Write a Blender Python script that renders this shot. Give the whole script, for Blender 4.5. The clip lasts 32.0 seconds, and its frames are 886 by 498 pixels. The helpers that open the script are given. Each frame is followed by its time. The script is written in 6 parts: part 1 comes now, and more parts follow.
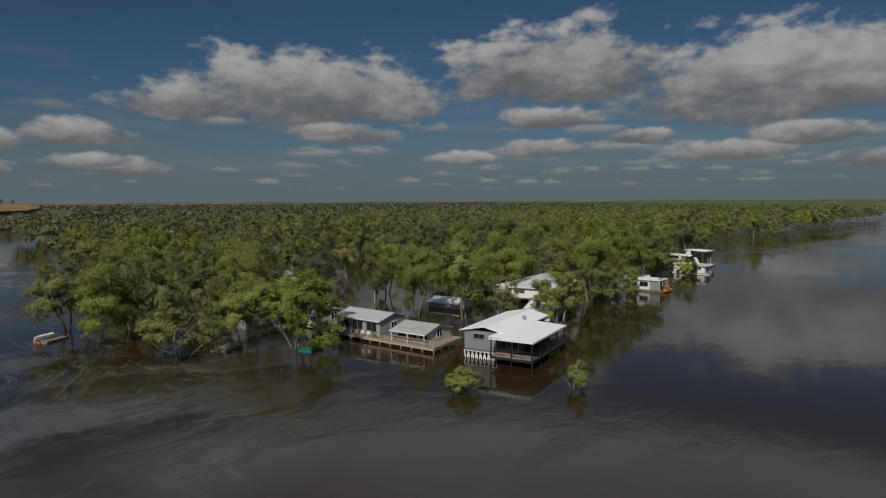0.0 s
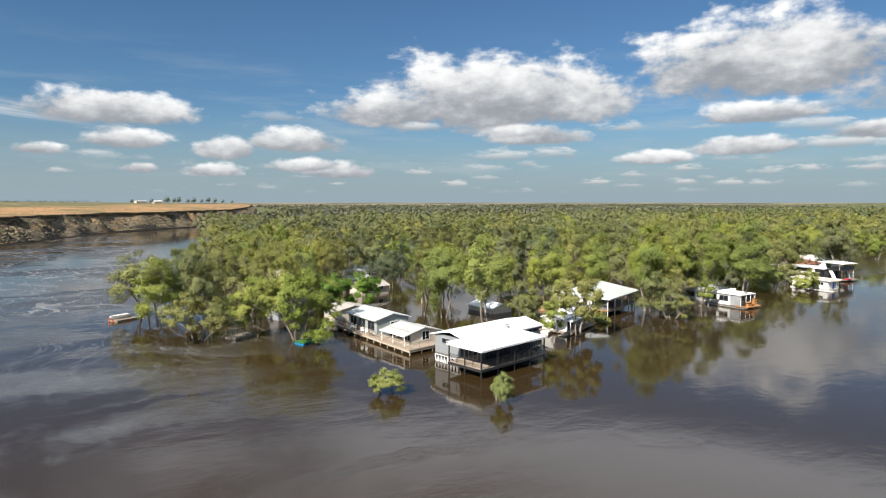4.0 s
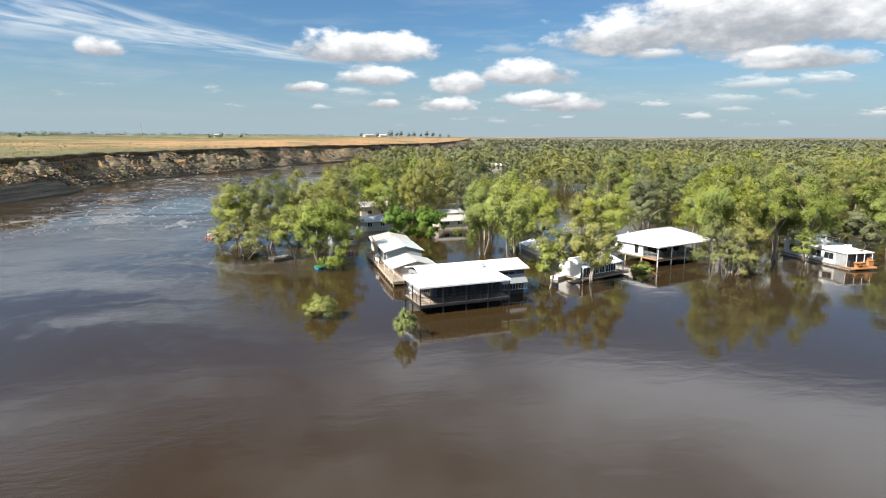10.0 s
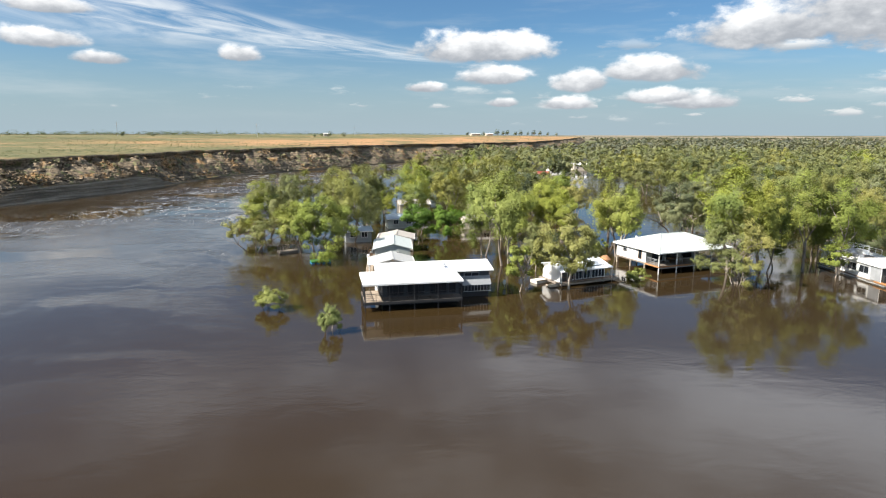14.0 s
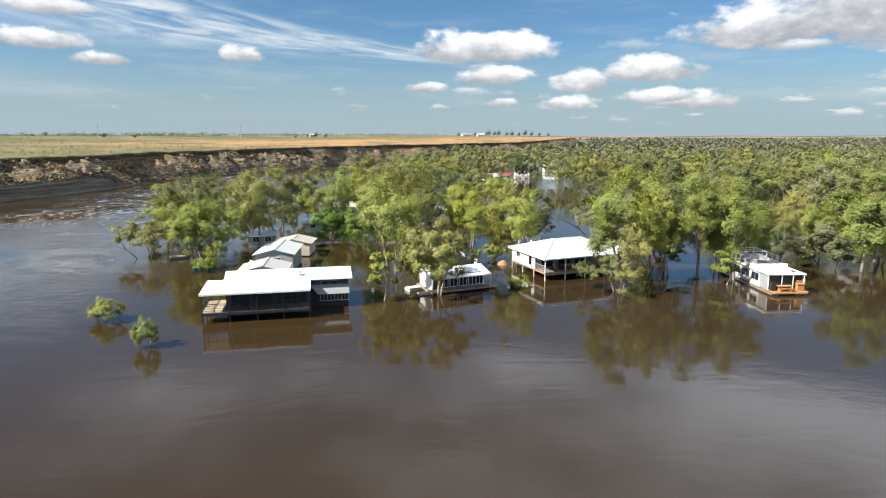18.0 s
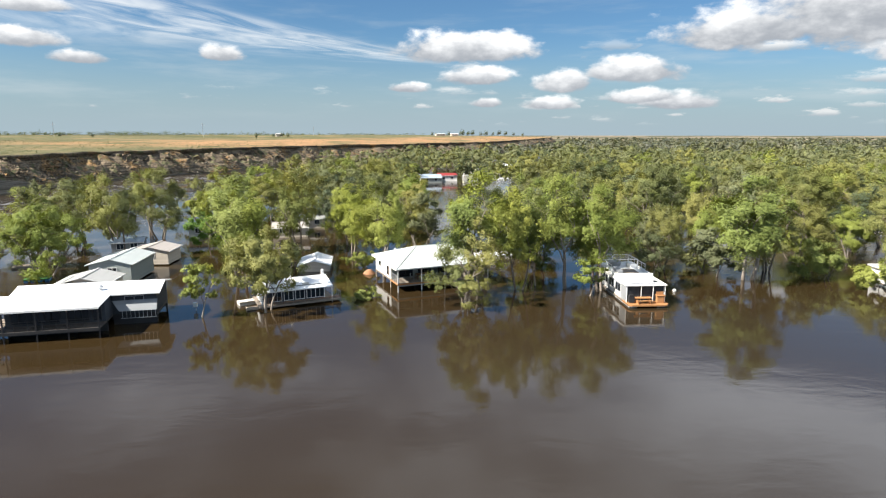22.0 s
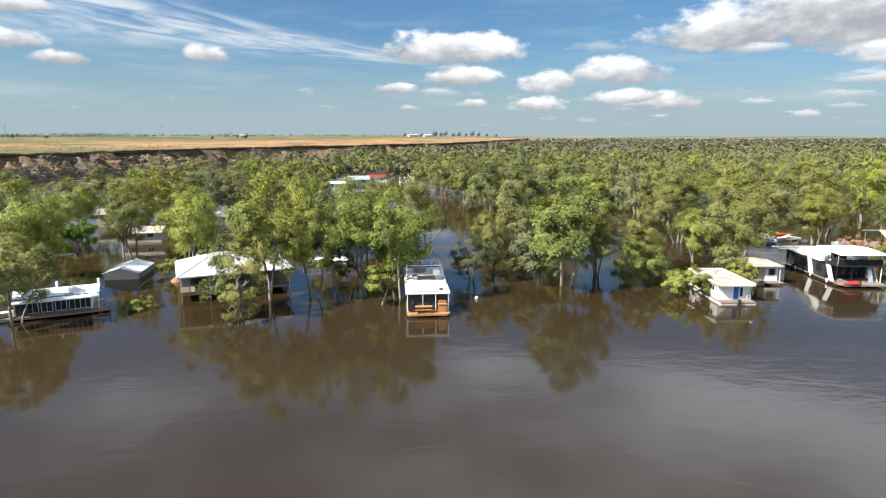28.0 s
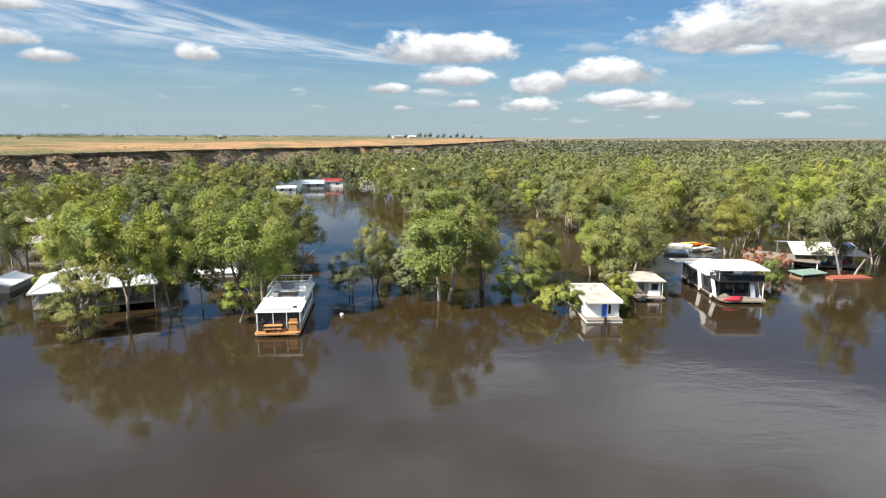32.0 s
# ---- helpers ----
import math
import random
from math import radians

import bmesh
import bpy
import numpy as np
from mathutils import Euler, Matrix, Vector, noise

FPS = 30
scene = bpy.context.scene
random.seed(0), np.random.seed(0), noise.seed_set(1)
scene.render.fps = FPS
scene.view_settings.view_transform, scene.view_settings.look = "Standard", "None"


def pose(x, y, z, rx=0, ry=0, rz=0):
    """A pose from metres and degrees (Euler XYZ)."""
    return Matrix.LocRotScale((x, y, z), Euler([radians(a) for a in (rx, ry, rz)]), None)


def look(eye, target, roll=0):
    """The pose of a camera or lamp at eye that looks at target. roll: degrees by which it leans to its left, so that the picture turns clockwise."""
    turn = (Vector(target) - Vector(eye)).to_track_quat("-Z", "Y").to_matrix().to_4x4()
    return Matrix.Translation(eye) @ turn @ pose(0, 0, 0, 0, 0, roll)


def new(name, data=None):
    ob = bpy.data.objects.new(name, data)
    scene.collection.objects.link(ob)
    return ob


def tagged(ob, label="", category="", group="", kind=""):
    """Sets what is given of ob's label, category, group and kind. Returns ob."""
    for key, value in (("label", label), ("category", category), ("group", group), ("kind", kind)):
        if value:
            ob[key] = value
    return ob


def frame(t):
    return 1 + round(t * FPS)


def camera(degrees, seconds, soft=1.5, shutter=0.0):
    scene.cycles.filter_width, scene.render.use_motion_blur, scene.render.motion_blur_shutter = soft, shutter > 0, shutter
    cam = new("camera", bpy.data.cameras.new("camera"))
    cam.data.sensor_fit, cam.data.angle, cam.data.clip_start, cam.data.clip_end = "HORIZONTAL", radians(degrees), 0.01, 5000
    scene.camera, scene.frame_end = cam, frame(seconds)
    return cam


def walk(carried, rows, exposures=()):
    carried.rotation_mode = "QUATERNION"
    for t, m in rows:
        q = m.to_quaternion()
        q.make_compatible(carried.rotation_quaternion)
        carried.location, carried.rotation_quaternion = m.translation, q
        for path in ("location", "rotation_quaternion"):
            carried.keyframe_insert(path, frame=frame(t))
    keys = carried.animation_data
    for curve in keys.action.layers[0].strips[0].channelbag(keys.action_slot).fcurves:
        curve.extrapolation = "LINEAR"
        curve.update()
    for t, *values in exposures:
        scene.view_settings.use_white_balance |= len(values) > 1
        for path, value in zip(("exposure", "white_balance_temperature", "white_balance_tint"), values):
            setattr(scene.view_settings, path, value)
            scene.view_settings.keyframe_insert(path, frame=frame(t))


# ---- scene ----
# stops at the fade-in
EXPOSURES = [(0.0, -0.92), (0.25, 0.00), (0.5, 0.35), (1.0, 0.58), (5.0, 0.74), (7.3, 0.78), (8.3, 0.86), (9.2, 1.07), (32.0, 1.07)]
# ---- camera ----
# seconds, x, y, height, tilt, heading, lean
PATH = [
    (0, -65.03, 30.37, 20.37, 85.45, -48.21, -0.26),
    (0.5, -62.06, 27.68, 20.36, 85.52, -45.59, -0.19),
    (1, -59.01, 24.91, 20.36, 85.58, -44.11, -0.17),
    (2, -53.80, 20.06, 20.42, 85.61, -39.85, -0.21),
    (3, -48.98, 16.29, 20.49, 85.69, -35.56, -0.05),
    (4, -44.19, 12.98, 20.59, 85.61, -31.15, -0.02),
    (5, -39.42, 9.81, 20.68, 85.50, -26.15, -0.06),
    (6, -34.52, 6.89, 20.79, 85.50, -22.25, -0.06),
    (7, -29.76, 4.56, 20.86, 85.52, -18.85, -0.05),
    (7.5, -27.17, 3.90, 20.83, 84.67, -17.73, 0.00),
    (8, -24.54, 3.43, 20.77, 82.40, -16.82, 0.05),
    (8.5, -21.92, 3.09, 20.70, 80.27, -15.96, 0.07),
    (9, -19.26, 2.76, 20.67, 79.61, -13.97, 0.08),
    (9.5, -16.67, 2.26, 20.68, 79.60, -12.15, 0.12),
    (10, -14.18, 1.68, 20.72, 79.58, -10.41, 0.14),
    (11, -9.47, 0.58, 20.81, 79.48, -6.45, 0.10),
    (12, -4.80, -0.09, 20.83, 79.50, -2.60, -0.06),
    (12.5, -2.45, -0.12, 20.78, 79.48, -0.90, -0.09),
    (13, -0.00, -0.00, 20.73, 79.48, -0.00, -0.09),
    (13.5, 2.63, 0.21, 20.72, 79.46, 0.19, -0.03),
    (14, 5.26, 0.35, 20.73, 79.45, 0.22, 0.04),
    (15, 10.21, 0.14, 20.73, 79.40, 0.43, 0.13),
    (16, 15.14, 0.04, 20.74, 79.43, 0.41, 0.09),
    (17, 19.42, 1.28, 20.77, 79.46, 0.38, -0.06),
    (18, 23.03, 4.31, 20.80, 79.50, 0.28, -0.07),
    (19, 27.08, 6.67, 20.76, 79.42, 0.00, -0.14),
    (20, 32.23, 8.22, 20.78, 79.34, -0.36, 0.01),
    (21, 37.15, 9.89, 20.82, 79.53, -0.66, 0.06),
    (22, 41.53, 10.95, 20.81, 79.47, -1.25, 0.00),
    (23, 46.55, 11.70, 20.77, 79.50, -1.32, -0.11),
    (24, 51.13, 12.41, 20.70, 79.46, -1.57, -0.06),
    (25, 55.17, 13.06, 20.63, 79.50, -1.80, -0.08),
    (26, 58.90, 13.67, 20.60, 79.57, -2.01, 0.05),
    (27, 62.68, 14.14, 20.61, 79.61, -2.33, 0.04),
    (28, 66.85, 14.36, 20.66, 79.57, -2.49, -0.08),
    (29, 71.13, 14.95, 20.83, 79.53, -2.73, 0.02),
    (30, 75.11, 15.34, 21.16, 79.57, -2.89, 0.04),
    (31, 78.92, 15.60, 21.58, 79.53, -3.08, 0.09),
    (32, 82.98, 15.87, 22.16, 79.62, -3.18, 0.13),
]
cam = camera(71.38, 32.0, soft=1.15)
walk(cam, [(t, pose(x, y, z, tilt, 0, head) @ pose(0, 0, 0, 0, 0, lean)) for t, x, y, z, tilt, head, lean in PATH],
     exposures=EXPOSURES)

# ---- world, sun ----
SUN_AZ, SUN_EL = -111.0, 42.0      # degrees clockwise from +Y, degrees up
sun_dir = Vector((math.sin(radians(SUN_AZ)) * math.cos(radians(SUN_EL)),
                  math.cos(radians(SUN_AZ)) * math.cos(radians(SUN_EL)), math.sin(radians(SUN_EL))))
sun = new("sun", bpy.data.lights.new("sun", "SUN"))
sun.data.energy, sun.data.angle, sun.data.color = 6.3, radians(0.53), (1.0, 0.94, 0.85)
sun.matrix_world = look(sun_dir * 100, (0, 0, 0))


class Nodes:
    """Small helper to wire node trees."""

    def __init__(self, tree):
        self.t = tree
        tree.nodes.clear()

    def add(self, kind, **values):
        n = self.t.nodes.new(kind)
        if "operation" in values:
            n.operation = values["operation"]
        if "use_clamp" in values:
            n.use_clamp = values["use_clamp"]
        if "data_type" in values:
            n.data_type = values["data_type"]
        if "blend_type" in values:
            n.blend_type = values["blend_type"]
        if "interpolation_type" in values:
            n.interpolation_type = values["interpolation_type"]
        if "noise_dimensions" in values:
            n.noise_dimensions = values["noise_dimensions"]
        return n

    def link(self, a, b):
        self.t.links.new(a, b)

    def put(self, socket, value):
        if isinstance(value, bpy.types.NodeSocket):
            self.link(value, socket)
        else:
            socket.default_value = value

    def math(self, op, a, b=0.0, c=0.0, clamp=False):
        n = self.add("ShaderNodeMath", operation=op, use_clamp=clamp)
        for s, v in zip(n.inputs, (a, b, c)):
            self.put(s, v)
        return n.outputs[0]

    def vec(self, op, a, b=(0, 0, 0)):
        n = self.add("ShaderNodeVectorMath", operation=op)
        self.put(n.inputs[0], a), self.put(n.inputs[1], b)
        return n.outputs["Value" if op in ("LENGTH", "DOT_PRODUCT") else "Vector"]

    def mix(self, f, a, b, kind="MIX"):
        n = self.add("ShaderNodeMix", data_type="RGBA", blend_type=kind)
        self.put(n.inputs[0], f), self.put(n.inputs[6], a), self.put(n.inputs[7], b)
        return n.outputs[2]

    def ramp(self, x, a, b, lo=0.0, hi=1.0, smooth=True):
        n = self.add("ShaderNodeMapRange", interpolation_type="SMOOTHSTEP" if smooth else "LINEAR")
        for s, v in zip(n.inputs, (x, a, b, lo, hi)):
            self.put(s, v)
        return n.outputs[0]

    def noise(self, vector, scale, detail=4.0, rough=0.55, distort=0.0):
        n = self.add("ShaderNodeTexNoise")
        if vector is not None:
            self.link(vector, n.inputs["Vector"])
        n.inputs["Scale"].default_value, n.inputs["Detail"].default_value = scale, detail
        n.inputs["Roughness"].default_value, n.inputs["Distortion"].default_value = rough, distort
        return n.outputs[0]

    def xyz(self, v):
        n = self.add("ShaderNodeSeparateXYZ")
        self.link(v, n.inputs[0])
        return n.outputs

    def join(self, x, y, z):
        n = self.add("ShaderNodeCombineXYZ")
        for s, v in zip(n.inputs, (x, y, z)):
            self.put(s, v)
        return n.outputs[0]


# fair-weather clouds: degrees clockwise from +Y, degrees up, half width, half height
CUMULUS = [(3.1, 7.7, 6.9, 1.5), (-17.8, 6.8, 2.0, 0.8), (-32.2, 7.3, 3.4, 0.9), (-28.3, 6.0, 2.5, 0.6), (-31.4, 9.6, 3.4, 0.7),
           (-1.9, 4.2, 2.1, 0.5), (4.2, 5.2, 3.6, 0.9), (12.1, 4.8, 2.8, 1.1), (5.2, 2.9, 1.6, 0.5), (17.9, 5.6, 4.8, 1.2)]
CUMULUS += [(21.7, 2.9, 3.8, 0.8), (10.9, 2.8, 2.8, 0.6), (59.0, 12.0, 11.5, 3.5), (36.5, 10.0, 13.0, 3.5), (76.5, 10.0, 13.5, 4.2),
            (39.8, 6.1, 4.6, 1.0), (21.5, 2.8, 3.4, 0.6), (57.3, 4.8, 4.4, 0.9), (73.3, 4.2, 5.2, 0.9), (58.3, 7.3, 5.5, 1.0), (27.0, 8.6, 7.0, 1.8),
            (39.0, 6.4, 4.5, 0.9), (19.0, 3.3, 4.0, 0.7), (66.0, 5.6, 3.6, 0.8), (79.0, 5.4, 5.0, 1.2), (50.0, 3.9, 3.0, 0.6), (84.0, 3.2, 5.0, 0.8)]

world = bpy.data.worlds.new("sky")
scene.world = world
world.use_nodes = True
w = Nodes(world.node_tree)
sky = w.add("ShaderNodeTexSky")
sky.sky_type, sky.sun_disc = "NISHITA", False
sky.sun_elevation, sky.sun_rotation = radians(SUN_EL), radians(SUN_AZ)
sky.altitude, sky.air_density, sky.dust_density, sky.ozone_density = 50.0, 1.0, 0.6, 2.2
way = w.add("ShaderNodeTexCoord").outputs["Generated"]
dx, dy, dz = w.xyz(way)
az = w.math("MULTIPLY", w.math("ARCTAN2", dx, dy), 57.2958)
el = w.math("MULTIPLY", w.math("ARCSINE", dz), 57.2958)
dome = w.join(az, el, 0.0)
# cumulus: flat-bottomed heaps broken up by noise
puff = w.noise(w.vec("MULTIPLY", dome, (0.19, 0.40, 1.0)), 1.0, 2.0, 0.40)
fine = w.noise(w.vec("MULTIPLY", dome, (0.60, 1.05, 1.0)), 1.0, 6.0, 0.56)
wob = w.math("ADD", w.math("MULTIPLY", w.math("SUBTRACT", puff, 0.5), 1.15), w.math("MULTIPLY", w.math("SUBTRACT", fine, 0.5), 0.95))
best, high = None, None
for a, e, hw, hh in CUMULUS:
    v = w.vec("MULTIPLY", w.vec("SUBTRACT", dome, (a, e - 0.35 * hh, 0)), (1 / hw, 1 / (1.35 * hh), 0))
    v2 = w.vec("MAXIMUM", v, w.vec("MULTIPLY", v, (1, -2.0, 1)))
    d = w.math("SUBTRACT", 1.0, w.vec("LENGTH", v2))
    y = w.xyz(v)[1]
    if best is None:
        best, high = d, y
    else:
        pick = w.ramp(w.math("SUBTRACT", d, best), -0.25, 0.25)
        n = w.add("ShaderNodeMix", data_type="FLOAT")
        w.put(n.inputs[0], pick), w.put(n.inputs[2], high), w.put(n.inputs[3], y)
        high, best = n.outputs[0], w.math("MAXIMUM", d, best)
heap = w.math("ADD", best, wob)
cover = w.ramp(heap, -0.08, 0.36)
# a field of small flat-bottomed puffs that shrink towards the horizon, and thin streaks high up
east = w.ramp(az, -20.0, 45.0, -0.14, 0.46)


def puffs(sx, sy, shift, lo, hi, most):
    c = w.vec("ADD", w.vec("MULTIPLY", dome, (sx, sy, 0.0)), (shift, shift, 0.0))
    vor = w.add("ShaderNodeTexVoronoi")
    vor.voronoi_dimensions = "2D"
    w.link(c, vor.inputs["Vector"])
    vor.inputs["Scale"].default_value, vor.inputs["Randomness"].default_value = 1.0, 0.85
    rel = w.vec("SUBTRACT", c, vor.outputs["Position"])
    rnd = w.xyz(vor.outputs["Color"])
    v = w.vec("MAXIMUM", rel, w.vec("MULTIPLY", rel, (-1.0, -2.4, 1.0)))
    size = w.ramp(w.math("ADD", rnd[0], east), 0.35, 1.15, -0.15, most)
    d = w.math("ADD", w.math("SUBTRACT", size, w.vec("LENGTH", v)), w.math("MULTIPLY", w.math("SUBTRACT", w.noise(c, 2.6, 5.0, 0.62), 0.5), 1.35))
    inside = w.math("MULTIPLY", w.ramp(el, lo - 0.5, lo + 0.5), w.ramp(el, hi + 0.8, hi - 0.8))
    return w.math("MULTIPLY", w.math("MULTIPLY", w.ramp(d, -0.06, 0.34), inside), w.ramp(rnd[1], 0, 1, 0.55, 0.95)), w.xyz(rel)[1]


low, low_y = puffs(0.30, 1.0, 0.0, 1.2, 3.6, 0.46)
mid, mid_y = puffs(0.15, 0.50, 7.3, 3.2, 7.8, 0.46)
tilted = w.join(w.math("ADD", w.math("MULTIPLY", az, 0.035), w.math("MULTIPLY", el, 0.10)), w.math("ADD", w.math("MULTIPLY", el, 0.62), w.math("MULTIPLY", az, 0.055)), 3.0)
wisp = w.noise(tilted, 1.3, 6.0, 0.6, 0.6)
# a fan of mares' tails that narrows towards +X
reach = w.ramp(az, 0.0, -30.0, 0.35, 2.4, False)
strip = w.math("DIVIDE", w.math("ADD", w.math("SUBTRACT", el, 8.2), w.math("MULTIPLY", w.math("ADD", az, 14.0), 0.12)), reach)
streak = w.noise(w.join(w.math("MULTIPLY", strip, 1.1), w.math("MULTIPLY", az, 0.075), 2.0), 2.2, 7.0, 0.58, 0.7)
veil = w.math("MULTIPLY", w.math("MULTIPLY", w.ramp(streak, 0.28, 0.74), w.ramp(wisp, 0.22, 0.52, 0.5, 1.0)), w.math("MULTIPLY", w.ramp(w.math("ABSOLUTE", strip), 1.5, 0.1), w.ramp(az, 4.0, -5.0)))
thin = w.math("MULTIPLY", w.ramp(w.noise(w.vec("MULTIPLY", dome, (0.05, 0.35, 1.0)), 1.4, 5.0, 0.6), 0.46, 0.75), w.math("MULTIPLY", w.ramp(el, 0.8, 3.0), w.ramp(el, 16.0, 6.0)))
# broken field carried on unseen overhead, thickened eastwards to brighten the water
deck = w.join(w.math("DIVIDE", dx, w.math("MAXIMUM", dz, 0.1)), w.math("DIVIDE", dy, w.math("MAXIMUM", dz, 0.1)), 0.0)
field = w.math("ADD", w.noise(deck, 1.1, 6.0, 0.56), w.ramp(az, -25.0, 66.0, -0.06, 0.31))
overhead = w.math("MULTIPLY", w.ramp(field, 0.34, 0.84), w.ramp(el, 18.0, 21.5))
# light on the heaps: bright crowns, grey undersides
lit = w.math("ADD", w.math("MULTIPLY", high, 0.62), w.math("ADD", 0.30, w.math("ADD", w.math("MULTIPLY", w.math("SUBTRACT", fine, 0.5), 0.75), w.math("MULTIPLY", w.math("SUBTRACT", puff, 0.5), 0.9))))
crown = w.mix(w.ramp(lit, 0.0, 0.95), (0.27, 0.29, 0.32, 1), (0.82, 0.825, 0.825, 1))
blue = w.mix(1.0, sky.outputs[0], (0.038, 0.055, 0.068, 1), "MULTIPLY")
haze = w.mix(w.ramp(el, 9.0, -1.0), blue, (0.26, 0.33, 0.372, 1))
s1 = w.mix(w.math("MULTIPLY", thin, 0.35), haze, (0.42, 0.46, 0.48, 1))
s2 = w.mix(w.math("MULTIPLY", veil, 0.9), s1, (0.58, 0.61, 0.63, 1))
s3 = w.mix(low, s2, w.mix(w.ramp(low_y, -0.12, 0.2), (0.33, 0.36, 0.39, 1), (0.56, 0.57, 0.57, 1)))
s3 = w.mix(mid, s3, w.mix(w.ramp(mid_y, -0.12, 0.2), (0.31, 0.34, 0.37, 1), (0.66, 0.66, 0.65, 1)))
s4 = w.mix(overhead, s3, (0.84, 0.94, 1.10, 1))
deep = w.mix(w.ramp(el, 24.0, 60.0, 0.0, 0.72), s4, (0.042, 0.086, 0.165, 1))
s5 = w.mix(cover, deep, crown)
bg = w.add("ShaderNodeBackground")
w.link(s5, bg.inputs[0])
bg.inputs[1].default_value = 0.76
w.link(bg.outputs[0], w.add("ShaderNodeOutputWorld").inputs[0])


# ---- materials ----
def material(name):
    m = bpy.data.materials.new(name)
    m.use_nodes = True
    n = Nodes(m.node_tree)
    b = n.add("ShaderNodeBsdfPrincipled")
    n.link(b.outputs[0], n.add("ShaderNodeOutputMaterial").inputs[0])
    return m, n, b


def spot(n, kind="Object"):
    return n.add("ShaderNodeTexCoord").outputs[kind]


def place(n):
    return n.add("ShaderNodeNewGeometry").outputs["Position"]


def bump(n, b, height, strength=0.3, distance=0.05):
    k = n.add("ShaderNodeBump")
    k.inputs["Strength"].default_value, k.inputs["Distance"].default_value = strength, distance
    n.link(height, k.inputs["Height"])
    n.link(k.outputs[0], b.inputs["Normal"])


def surface(name, c1, c2, scale=2.0, rough=0.7, metal=0.0, grain=12.0, stain=0.25, stretch=(1, 1, 1), relief=0.25, spec=0.3):
    """A weathered surface: two colours mixed at two scales, with fine relief."""
    m, n, b = material(name)
    v = n.vec("MULTIPLY", spot(n), stretch)
    big, small = n.noise(v, scale, 4), n.noise(v, scale * grain, 5, 0.6)
    rnd = n.add("ShaderNodeObjectInfo").outputs["Random"]
    f = n.math("ADD", n.math("MULTIPLY", n.ramp(big, 0.35, 0.68), 1 - stain), n.math("MULTIPLY", small, stain))
    col = n.mix(f, (*c1, 1), (*c2, 1))
    col = n.mix(1.0, col, n.join(*[n.ramp(rnd, 0, 1, 0.9, 1.08, False)] * 3), "MULTIPLY")
    n.link(col, b.inputs["Base Color"])
    b.inputs["Roughness"].default_value, b.inputs["Metallic"].default_value = rough, metal
    b.inputs["Specular IOR Level"].default_value = spec
    bump(n, b, small, relief, 0.02)
    return m


def corrugated(name, c1, c2, axis=0, pitch=0.19, rough=0.45):
    """Painted steel sheet with ribs that run down the slope, and streaks of grime."""
    m, n, b = material(name)
    p = spot(n)
    x = n.xyz(p)[axis]
    rib = n.math("ABSOLUTE", n.math("SINE", n.math("MULTIPLY", x, math.pi / pitch)))
    st = (0.25, 2.2, 1) if axis else (2.2, 0.25, 1)
    grime = n.noise(n.vec("MULTIPLY", p, st), 1.0, 5, 0.62)
    sheet = n.noise(n.vec("MULTIPLY", p, (0.8, 0.8, 0.8)), 0.6, 3)
    f = n.math("ADD", n.math("MULTIPLY", n.ramp(grime, 0.45, 0.75), 0.6), n.math("MULTIPLY", sheet, 0.4))
    n.link(n.mix(f, (*c1, 1), (*c2, 1)), b.inputs["Base Color"])
    b.inputs["Roughness"].default_value, b.inputs["Specular IOR Level"].default_value = rough, 0.4
    bump(n, b, rib, 0.35, 0.03)
    return m


def boards(name, c1, c2, axis=2, width=0.18, rough=0.7):
    """Boards or cladding with a joint every width along an axis."""
    m, n, b = material(name)
    p = spot(n)
    x = n.math("DIVIDE", n.xyz(p)[axis], width)
    cell, frac = n.math("FLOOR", x), n.math("FRACT", x)
    wn = n.add("ShaderNodeTexWhiteNoise", noise_dimensions="1D")
    n.link(cell, wn.inputs["W"])
    grain = n.noise(n.vec("MULTIPLY", p, (3, 3, 3)), 2.0, 5, 0.6)
    f = n.math("ADD", n.math("MULTIPLY", wn.outputs["Value"], 0.5), n.math("MULTIPLY", grain, 0.5))
    n.link(n.mix(f, (*c1, 1), (*c2, 1)), b.inputs["Base Color"])
    b.inputs["Roughness"].default_value = rough
    b.inputs["Specular IOR Level"].default_value = 0.3
    bump(n, b, n.ramp(n.math("ABSOLUTE", n.math("SUBTRACT", frac, 0.5)), 0.42, 0.5, 1.0, 0.0), 0.5, 0.02)
    return m


